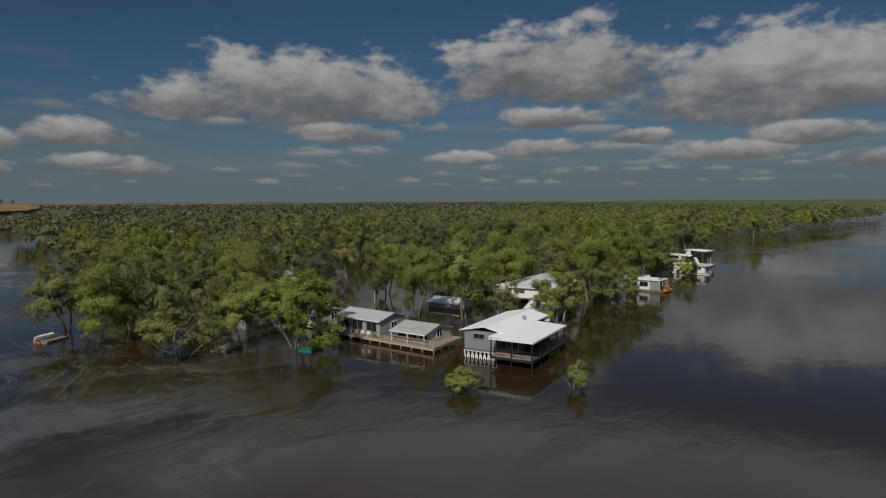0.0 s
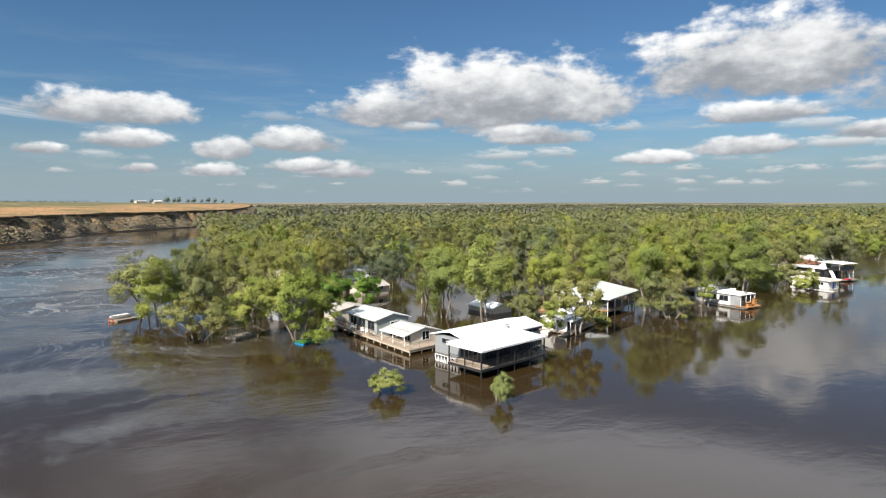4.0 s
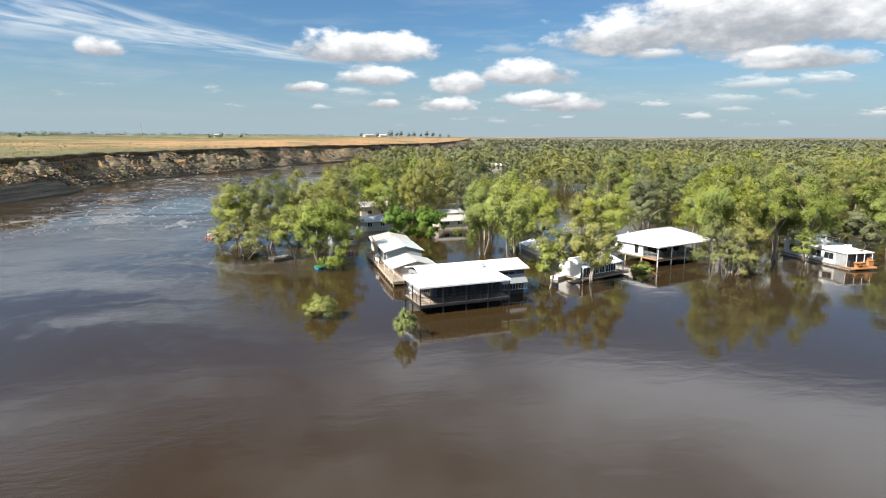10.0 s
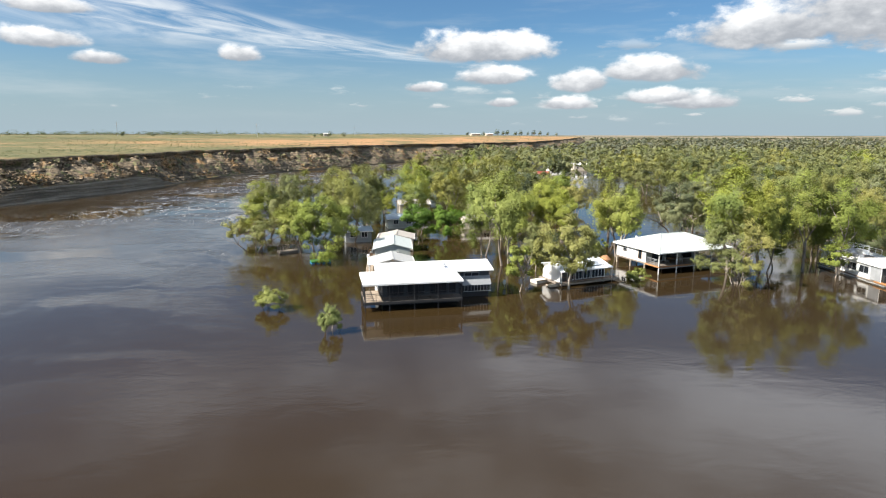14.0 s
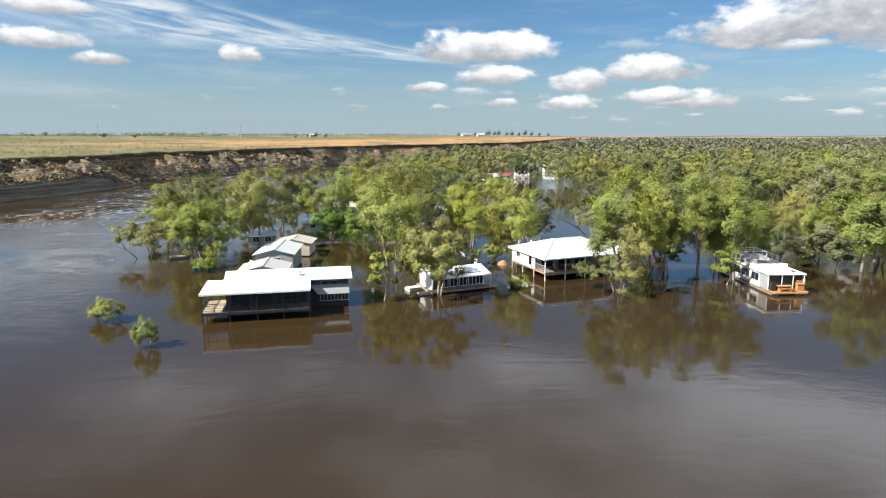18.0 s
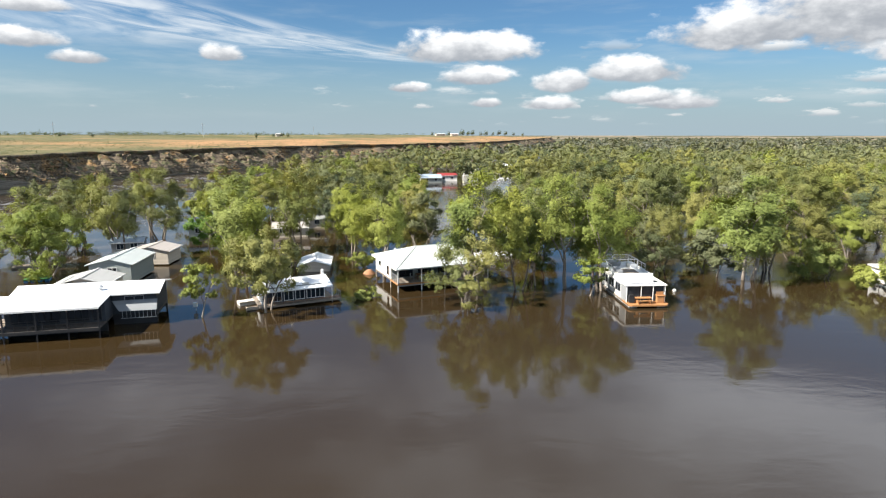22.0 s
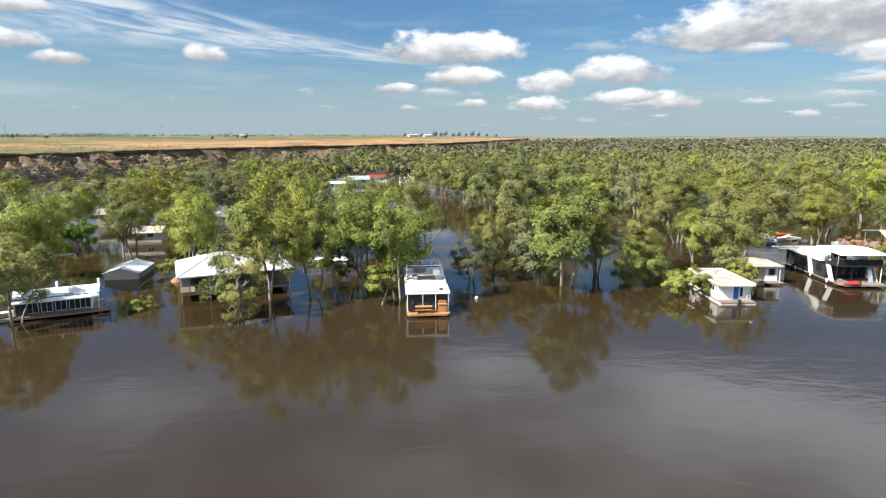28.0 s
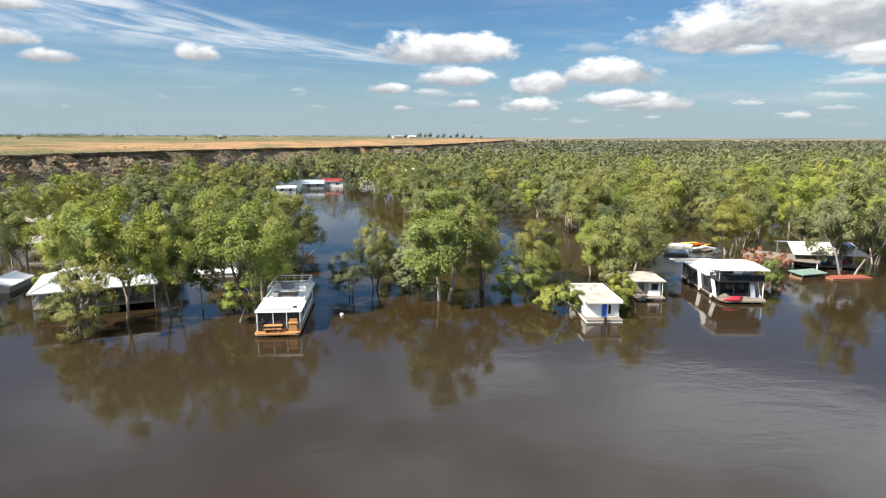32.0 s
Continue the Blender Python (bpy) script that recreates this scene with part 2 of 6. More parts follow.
def leafage(name, c1, c2, c3):
    """Leaves: each one its own shade, each tree its own cast, light coming through."""
    m, n, b = material(name)
    geo = n.add("ShaderNodeNewGeometry")
    rnd = n.add("ShaderNodeObjectInfo").outputs["Random"]
    per = geo.outputs["Random Per Island"]
    patch = n.noise(geo.outputs["Position"], 0.16, 3, 0.55)
    f = n.math("ADD", n.math("MULTIPLY", per, 0.36), n.math("ADD", 0.14, n.math("MULTIPLY", n.ramp(patch, 0.3, 0.7), 0.48)))
    col = n.mix(f, (*c1, 1), (*c2, 1))
    cell = n.add("ShaderNodeTexVoronoi")
    n.link(n.vec("MULTIPLY", geo.outputs["Position"], (0.095, 0.095, 0.0)), cell.inputs["Vector"])
    cell.inputs["Scale"].default_value = 1.0
    own = n.xyz(cell.outputs["Color"])
    col = n.mix(n.math("MULTIPLY", n.ramp(n.math("MULTIPLY", n.math("ADD", rnd, own[0]), 0.5), 0.3, 0.8), 0.6), col, (*c3, 1))
    col = n.mix(1.0, col, n.join(n.ramp(own[1], 0, 1, 0.86, 1.20, False), n.ramp(own[1], 0, 1, 0.88, 1.10, False), n.ramp(own[2], 0, 1, 0.90, 1.30, False)), "MULTIPLY")
    n.link(col, b.inputs["Base Color"])
    b.inputs["Roughness"].default_value, b.inputs["Specular IOR Level"].default_value = 0.6, 0.18
    tr = n.add("ShaderNodeBsdfTranslucent")
    n.link(n.mix(1.0, col, (1.35, 1.25, 0.55, 1), "MULTIPLY"), tr.inputs[0])
    mx = n.add("ShaderNodeMixShader")
    mx.inputs[0].default_value = 0.16
    n.link(b.outputs[0], mx.inputs[1]), n.link(tr.outputs[0], mx.inputs[2])
    out = [k for k in n.t.nodes if k.type == "OUTPUT_MATERIAL"][0]
    n.link(mx.outputs[0], out.inputs[0])
    return m


def water_material():
    m, n, b = material("river_water")
    p = place(n)
    x, y, z = n.xyz(p)
    # silt in drifting plumes
    warp = n.noise(n.vec("MULTIPLY", p, (0.012, 0.012, 0)), 1.0, 4, 0.5)
    plume = n.noise(n.vec("MULTIPLY", p, (0.03, 0.02, 0)), 1.0, 5, 0.6, 1.2)
    col = n.mix(n.ramp(plume, 0.3, 0.72), (0.027, 0.0158, 0.0045, 1), (0.028, 0.0190, 0.0092, 1))
    # base colour greyer and slightly paler towards +X on the near side
    col = n.mix(n.math("MULTIPLY", n.ramp(n.math("ADD", x, n.math("MULTIPLY", warp, 70.0)), 15.0, 110.0), n.ramp(y, 110.0, 40.0)), col, (0.029, 0.0225, 0.0155, 1))
    # foam drawn out into curling threads by the current in the open channel
    cur = n.join(n.math("MULTIPLY", n.math("ADD", x, n.math("MULTIPLY", warp, 70.0)), 0.075), n.math("MULTIPLY", n.math("ADD", y, n.math("MULTIPLY", plume, 30.0)), 0.030), 0.0)
    curl = n.noise(cur, 1.0, 3, 0.5, 2.2)
    thread = n.ramp(n.math("ABSOLUTE", n.math("SUBTRACT", curl, 0.5)), 0.016, 0.0, 0.0, 0.7)
    band = n.math("MULTIPLY", n.ramp(n.noise(n.vec("MULTIPLY", cur, (1.9, 1.5, 1.0)), 1.0, 4, 0.55, 2.6), 0.56, 0.68), 0.55)
    fleck = n.noise(n.vec("MULTIPLY", cur, (9.0, 14.0, 1.0)), 1.0, 4, 0.7)
    where = n.math("MULTIPLY", n.ramp(x, 0.0, -26.0), n.ramp(n.noise(n.vec("MULTIPLY", p, (0.017, 0.012, 0)), 1.0, 3), 0.38, 0.54))
    foam = n.math("MULTIPLY", n.math("MULTIPLY", n.math("MAXIMUM", thread, band), n.ramp(fleck, 0.22, 0.52)), n.math("MULTIPLY", n.math("MULTIPLY", where, n.ramp(x, -112.0, -84.0)), n.ramp(y, 78.0, 150.0, 0.0, 1.0)))
    # smooth boils and ruffled patches, with clean borders, strongest in the open river
    stir = n.noise(n.vec("MULTIPLY", n.vec("ADD", p, n.join(n.math("MULTIPLY", warp, 45.0), n.math("MULTIPLY", plume, 20.0), 0.0)), (0.017, 0.040, 0)), 1.0, 5, 0.55, 0.9)
    calm = n.math("MULTIPLY", n.ramp(stir, 0.46, 0.54), n.math("ADD", n.math("ADD", n.ramp(x, 84.0, 112.0, 0.0, 0.30), n.math("MULTIPLY", n.ramp(y, 76.0, 92.0, 0.0, 0.55), n.ramp(x, 36.0, 60.0))), n.math("MULTIPLY", n.ramp(x, 5.0, -38.0, 0.06, 1.0), n.ramp(y, 30.0, 75.0, 0.45, 1.0))))
    # silvery sky reflection in the western channel, painted into the base colour
    silver_sheen = n.math("MULTIPLY", n.math("MULTIPLY", n.ramp(n.math("ADD", stir, n.math("MULTIPLY", n.math("SUBTRACT", fleck, 0.5), 0.22)), 0.41, 0.60), n.ramp(plume, 0.30, 0.55, 0.35, 1.0)), n.math("MULTIPLY", n.ramp(x, -14.0, -44.0), n.ramp(y, 34.0, 84.0)))
    col = n.mix(n.math("MULTIPLY", silver_sheen, n.ramp(y, 190.0, 110.0)), col, (0.078, 0.076, 0.072, 1))
    n.link(n.mix(foam, col, (0.30, 0.30, 0.295, 1)), b.inputs["Base Color"])
    n.link(n.math("ADD", n.ramp(calm, 0, 1, 0.06, 0.19), n.math("MULTIPLY", foam, 0.4)), b.inputs["Roughness"])
    b.inputs["IOR"].default_value = 1.42
    rip = n.noise(n.vec("MULTIPLY", p, (0.9, 1.7, 1)), 1.0, 4, 0.55, 0.4)
    swell = n.noise(n.vec("MULTIPLY", p, (0.20, 0.35, 1)), 1.0, 4, 0.5, 0.6)
    h = n.math("ADD", n.math("MULTIPLY", n.math("SUBTRACT", rip, 0.5), n.ramp(calm, 0, 1, 0.003, 0.045)), n.math("MULTIPLY", n.math("SUBTRACT", swell, 0.5), n.ramp(calm, 0, 1, 0.020, 0.10)))
    bump(n, b, h, 1.0, 1.0)
    return m


M = {
    "water": water_material(),
    "roof_white": corrugated("white_roof_steel", (0.86, 0.87, 0.87), (0.76, 0.77, 0.76)),
    "roof_grey": corrugated("grey_roof_steel", (0.400, 0.400, 0.384), (0.304, 0.304, 0.288)),
    "roof_green": corrugated("pale_green_roof_steel", (0.480, 0.510, 0.495), (0.400, 0.430, 0.412)),
    "roof_sage": corrugated("sage_roof_steel", (0.437, 0.468, 0.452), (0.359, 0.390, 0.374)),
    "roof_blue": corrugated("blue_grey_roof_steel", (0.336, 0.400, 0.456), (0.272, 0.328, 0.376)),
    "roof_red": corrugated("red_roof_steel", (0.27, 0.035, 0.03), (0.20, 0.035, 0.03)),
    "roof_rust": corrugated("weathered_roof_steel", (0.416, 0.384, 0.344), (0.288, 0.248, 0.216)),
    "wall_grey": boards("mid_grey_cladding", (0.230, 0.242, 0.251), (0.196, 0.206, 0.212)),
    "wall_navy": boards("charcoal_cladding", (0.055, 0.062, 0.072), (0.040, 0.046, 0.055)),
    "wall_white": boards("white_cladding", (0.80, 0.79, 0.76), (0.70, 0.69, 0.66)),
    "wall_cream": boards("cream_cladding", (0.527, 0.468, 0.383), (0.442, 0.391, 0.323)),
    "wall_sage": boards("grey_green_cladding", (0.306, 0.332, 0.315), (0.255, 0.281, 0.264)),
    "white": surface("white_paint", (0.80, 0.80, 0.78), (0.66, 0.65, 0.62), 0.8, 0.45),
    "grey": surface("grey_paint", (0.30, 0.31, 0.32), (0.22, 0.23, 0.24), 0.8, 0.5),
    "black": surface("black_paint", (0.022, 0.022, 0.024), (0.035, 0.034, 0.034), 0.8, 0.4),
    "steel": surface("galvanised_steel", (0.52, 0.54, 0.55), (0.40, 0.41, 0.42), 3.0, 0.4, 0.7),
    "deck_pale": boards("sun_bleached_deck_boards", (0.344, 0.283, 0.221), (0.271, 0.217, 0.164), 0, 0.14),
    # deck boards with the shade below a verandah roof put into their colour
    "deck_shaded": boards("shade_toned_deck_boards", (0.085, 0.075, 0.066), (0.060, 0.053, 0.047), 0, 0.14),
    "deck_orange": boards("oiled_timber_deck", (0.400, 0.200, 0.080), (0.320, 0.152, 0.060), 0, 0.14),
    "deck_grey": boards("weathered_grey_deck", (0.221, 0.187, 0.153), (0.162, 0.136, 0.111), 0, 0.14),
    "timber": surface("brown_timber", (0.221, 0.128, 0.068), (0.145, 0.085, 0.051), 2.0, 0.75, stretch=(1, 1, 4)),
    "timber_pale": surface("pale_timber", (0.425, 0.357, 0.281), (0.323, 0.264, 0.204), 2.0, 0.75),
    "blue": surface("blue_paint", (0.02, 0.13, 0.55), (0.02, 0.10, 0.42), 1.0, 0.4),
    "bluedrum": surface("blue_plastic", (0.01, 0.16, 0.34), (0.01, 0.12, 0.27), 2.0, 0.35),
    "green": surface("green_mat", (0.035, 0.13, 0.03), (0.025, 0.09, 0.025), 2.0, 0.85),
    "orange": surface("orange_plastic", (0.525, 0.098, 0.021), (0.420, 0.077, 0.021), 2.0, 0.4),
    "red": surface("red_plastic", (0.36, 0.03, 0.04), (0.28, 0.03, 0.04), 2.0, 0.4),
    "redbrick": surface("rust_red_paint", (0.288, 0.080, 0.048), (0.216, 0.064, 0.040), 2.0, 0.7),
    "yellow": surface("yellow_plastic", (0.75, 0.45, 0.02), (0.62, 0.36, 0.02), 2.0, 0.45),
    "teal": surface("dull_green_canvas", (0.19, 0.27, 0.225), (0.14, 0.20, 0.165), 2.0, 0.8),
    "sand": surface("sand_heap", (0.36, 0.19, 0.10), (0.28, 0.145, 0.08), 2.0, 0.95),
    "canvas": surface("cream_canvas", (0.532, 0.503, 0.446), (0.437, 0.408, 0.351), 1.0, 0.8),
    "bark": surface("gum_bark", (0.344, 0.295, 0.246), (0.164, 0.123, 0.090), 0.7, 0.85, stretch=(1, 1, 0.35), grain=6, stain=0.35),
    "bark_pale": surface("pale_gum_bark", (0.300, 0.262, 0.220), (0.105, 0.083, 0.066), 0.7, 0.8, stretch=(1, 1, 0.35), grain=6, stain=0.3),
    "leaf_olive": leafage("olive_gum_leaves", (0.071, 0.083, 0.024), (0.227, 0.248, 0.068), (0.273, 0.270, 0.076)),
    "leaf_green": leafage("green_gum_leaves", (0.072, 0.098, 0.018), (0.242, 0.297, 0.059), (0.305, 0.334, 0.066)),
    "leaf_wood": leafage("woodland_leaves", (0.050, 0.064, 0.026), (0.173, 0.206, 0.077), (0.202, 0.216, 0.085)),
    # leaf colour greyed to carry the aerial haze over the far woods
    "leaf_hazed": leafage("hazed_woodland_leaves", (0.070, 0.079, 0.046), (0.157, 0.176, 0.100), (0.185, 0.190, 0.111)),
    "leaf_bright": leafage("bright_green_leaves", (0.058, 0.112, 0.016), (0.152, 0.258, 0.034), (0.178, 0.284, 0.040)),
    "leaf_grey": leafage("grey_green_leaves", (0.072, 0.084, 0.033), (0.196, 0.216, 0.080), (0.226, 0.240, 0.086)),
    "leaf_yellow": leafage("yellow_green_leaves", (0.108, 0.140, 0.036), (0.215, 0.258, 0.062), (0.240, 0.268, 0.068)),
    "leaf_brown": leafage("dry_brown_leaves", (0.18, 0.085, 0.040), (0.34, 0.175, 0.085), (0.33, 0.18, 0.09)),
    "leaf_dark": leafage("dark_green_leaves", (0.048, 0.069, 0.030), (0.105, 0.128, 0.054), (0.110, 0.130, 0.054)),
}


def glass_material():
    m, n, b = material("window_glass")
    b.inputs["Base Color"].default_value = (0.015, 0.018, 0.022, 1)
    n.link(n.ramp(n.noise(spot(n), 1.5), 0.3, 0.7, 0.02, 0.09), b.inputs["Roughness"])
    b.inputs["Specular IOR Level"].default_value = 0.6
    return m


M["glass"] = glass_material()


# ---- mesh helpers ----
def box(bm, x0, x1, y0, y1, z0, z1):
    vs = [bm.verts.new(c) for c in ((x0, y0, z0), (x1, y0, z0), (x1, y1, z0), (x0, y1, z0), (x0, y0, z1), (x1, y0, z1), (x1, y1, z1), (x0, y1, z1))]
    for f in ((3, 2, 1, 0), (4, 5, 6, 7), (0, 1, 5, 4), (1, 2, 6, 5), (2, 3, 7, 6), (3, 0, 4, 7)):
        bm.faces.new([vs[i] for i in f])
    return bm


def blk(*b):
    return box(bmesh.new(), *b)


def slab(points, thick):
    """A sheet of even thickness whose upper face has the corners given (counter-clockwise from above)."""
    bm = bmesh.new()
    up = [bm.verts.new(p) for p in points]
    dn = [bm.verts.new((p[0], p[1], p[2] - thick)) for p in points]
    bm.faces.new(up), bm.faces.new(dn[::-1])
    for i in range(len(up)):
        j = (i + 1) % len(up)
        bm.faces.new((up[j], up[i], dn[i], dn[j]))
    return bm


def prism(profile, y0, y1, axis="y"):
    """A closed profile of (a, z) drawn out along an axis."""
    bm = bmesh.new()
    at = (lambda a, t, z: (a, t, z)) if axis == "y" else (lambda a, t, z: (t, a, z))
    p = [bm.verts.new(at(a, y0, z)) for a, z in profile]
    q = [bm.verts.new(at(a, y1, z)) for a, z in profile]
    bm.faces.new(p), bm.faces.new(q[::-1])
    for i in range(len(p)):
        j = (i + 1) % len(p)
        bm.faces.new((p[j], p[i], q[i], q[j]))
    bmesh.ops.recalc_face_normals(bm, faces=bm.faces)
    return bm


def tube(bm, pts, radii, sides=6):
    """A tapered limb along points."""
    rings = []
    for i, p in enumerate(pts):
        d = (Vector(pts[min(i + 1, len(pts) - 1)]) - Vector(pts[max(i - 1, 0)])).normalized()
        a = d.orthogonal().normalized()
        b = d.cross(a)
        rings.append([bm.verts.new(Vector(p) + (a * math.cos(k * math.tau / sides) + b * math.sin(k * math.tau / sides)) * radii[i]) for k in range(sides)])
    for r, s in zip(rings, rings[1:]):
        for k in range(sides):
            bm.faces.new((r[k], r[(k + 1) % sides], s[(k + 1) % sides], s[k]))
    bm.faces.new(rings[0][::-1]), bm.faces.new(rings[-1])
    return bm


def rod(a, b, r=0.05, sides=6):
    return tube(bmesh.new(), [a, b], [r, r], sides)


def mesh_of(name, bm, mat, smooth=False):
    me = bpy.data.meshes.new(name)
    bm.to_mesh(me)
    bm.free()
    me.materials.append(M[mat] if isinstance(mat, str) else mat)
    if smooth:
        me.shade_smooth()
    return me


def part(name, bm, mat, parent, label="", smooth=False):
    ob = new(name, mesh_of(name, bm, mat, smooth))
    ob.parent = parent
    return tagged(ob, label)


def shared(name, me, parent, m=None):
    ob = new(name, me)
    ob.parent = parent
    if m is not None:
        ob.matrix_local = m
    return ob


def thing(name, m, label, category, group="", kind=""):
    ob = new(name)
    ob.empty_display_size = 0.5
    ob.matrix_world = m
    return tagged(ob, label, category, group, kind)


def arrays(name, verts, faces, mat, smooth=False):
    """A mesh from numpy arrays; faces all with the same number of corners."""
    me = bpy.data.meshes.new(name)
    k = faces.shape[1]
    me.vertices.add(len(verts))
    me.vertices.foreach_set("co", verts.astype(np.float32).ravel())
    me.loops.add(faces.size)
    me.loops.foreach_set("vertex_index", faces.astype(np.int32).ravel())
    me.polygons.add(len(faces))
    me.polygons.foreach_set("loop_start", np.arange(0, faces.size, k, dtype=np.int32))
    me.update(calc_edges=True)
    me.materials.append(M[mat] if isinstance(mat, str) else mat)
    if smooth:
        me.shade_smooth()
    return me

# ---- large structure ----
def smooth(a, b, x):
    t = np.clip((x - a) / (b - a), 0, 1)
    return t * t * (3 - 2 * t)


def fbm(x, y, z=0.0, octaves=4):
    return noise.fractal(Vector((x, y, z)), 0.9, 2.0, octaves)


def ground_material():
    m, n, b = material("floodplain_soil")
    p = place(n)
    big, small = n.noise(n.vec("MULTIPLY", p, (0.004, 0.012, 0)), 1.0, 5, 0.6), n.noise(n.vec("MULTIPLY", p, (0.05, 0.08, 0)), 1.0, 5, 0.65)
    col = n.mix(n.ramp(small, 0.35, 0.65), (0.055, 0.070, 0.028, 1), (0.12, 0.125, 0.055, 1))
    col = n.mix(n.ramp(big, 0.55, 0.68), col, (0.26, 0.20, 0.12, 1))
    # open dry paddocks with dark belts of mallee beyond the river woods
    belt = n.noise(n.vec("MULTIPLY", p, (0.0011, 0.0032, 0)), 1.0, 5, 0.6)
    dry = n.mix(n.ramp(belt, 0.46, 0.56), (0.200, 0.165, 0.115, 1), (0.060, 0.066, 0.040, 1))
    col = n.mix(n.ramp(n.xyz(p)[1], 1500.0, 2300.0), col, dry)
    n.link(col, b.inputs["Base Color"])
    b.inputs["Roughness"].default_value = 0.95
    b.inputs["Specular IOR Level"].default_value = 0.1
    bump(n, b, small, 0.8, 2.0)
    return m


# the bed of the river and the plain beyond it: one sheet to the horizon
rings = [0, 60, 140, 260, 420, 600, 800, 1000, 1300, 1700, 2300, 3200, 4700]
vs, fs = [], []
for r in rings:
    for k in range(64):
        a = k * math.tau / 64
        z = -2.5 + 3.6 * float(smooth(700, 1050, r)) + 11.0 * float(smooth(2600, 4900, r))
        vs.append((60 + r * math.cos(a), 100 + r * math.sin(a), z))
for i in range(len(rings) - 1):
    for k in range(64):
        j = (k + 1) % 64
        fs.append((i * 64 + k, (i + 1) * 64 + k, (i + 1) * 64 + j, i * 64 + j))
tagged(new("ground", arrays("ground", np.array(vs), np.array(fs), ground_material(), True)), "flat olive floodplain reaching to the horizon", "ground", kind="structure")

g = np.linspace(-1, 1, 41)
gx, gy = np.meshgrid(np.sign(g) * np.abs(g) ** 1.6 * 1000 + 60, np.sign(g) * np.abs(g) ** 1.6 * 1000 + 100)
wv = np.stack([gx.ravel(), gy.ravel(), 0 * gx.ravel()], 1)
q = np.arange(40 * 41).reshape(40, 41)[:, :40].ravel()
tagged(new("water", arrays("water", wv, np.stack([q, q + 1, q + 42, q + 41], 1), "water", True)), "brown flood water with drifting foam and ripples", "river", kind="structure")

# ---- the limestone bank across the river ----
BANK = [(-260, -420), (-200, -160), (-158, 40), (-138, 110), (-125, 173), (-110, 232), (-102, 300), (-66, 378), (-21, 478), (40, 545), (106, 660), (172, 860), (275, 1250), (385, 1700), (400, 1900), (330, 2300)]


def along(line, step):
    """Points at even steps along a rounded line, with the way to its left."""
    pts = [Vector((*p, 0)) for p in line]
    fine = []
    for i in range(len(pts) - 1):
        p0, p1, p2, p3 = pts[max(i - 1, 0)], pts[i], pts[i + 1], pts[min(i + 2, len(pts) - 1)]
        for k in range(40):
            t = k / 40
            fine.append(0.5 * (2 * p1 + (p2 - p0) * t + (2 * p0 - 5 * p1 + 4 * p2 - p3) * t * t + (3 * p1 - p0 - 3 * p2 + p3) * t ** 3))
    fine.append(pts[-1])
    out, need = [], 0.0
    for a, b in zip(fine, fine[1:]):
        d = (b - a).length
        while need <= d:
            t = (b - a).normalized()
            out.append((a + t * need, Vector((-t.y, t.x, 0))))
            need += step(a + t * need) if callable(step) else step
        need -= d
    return out


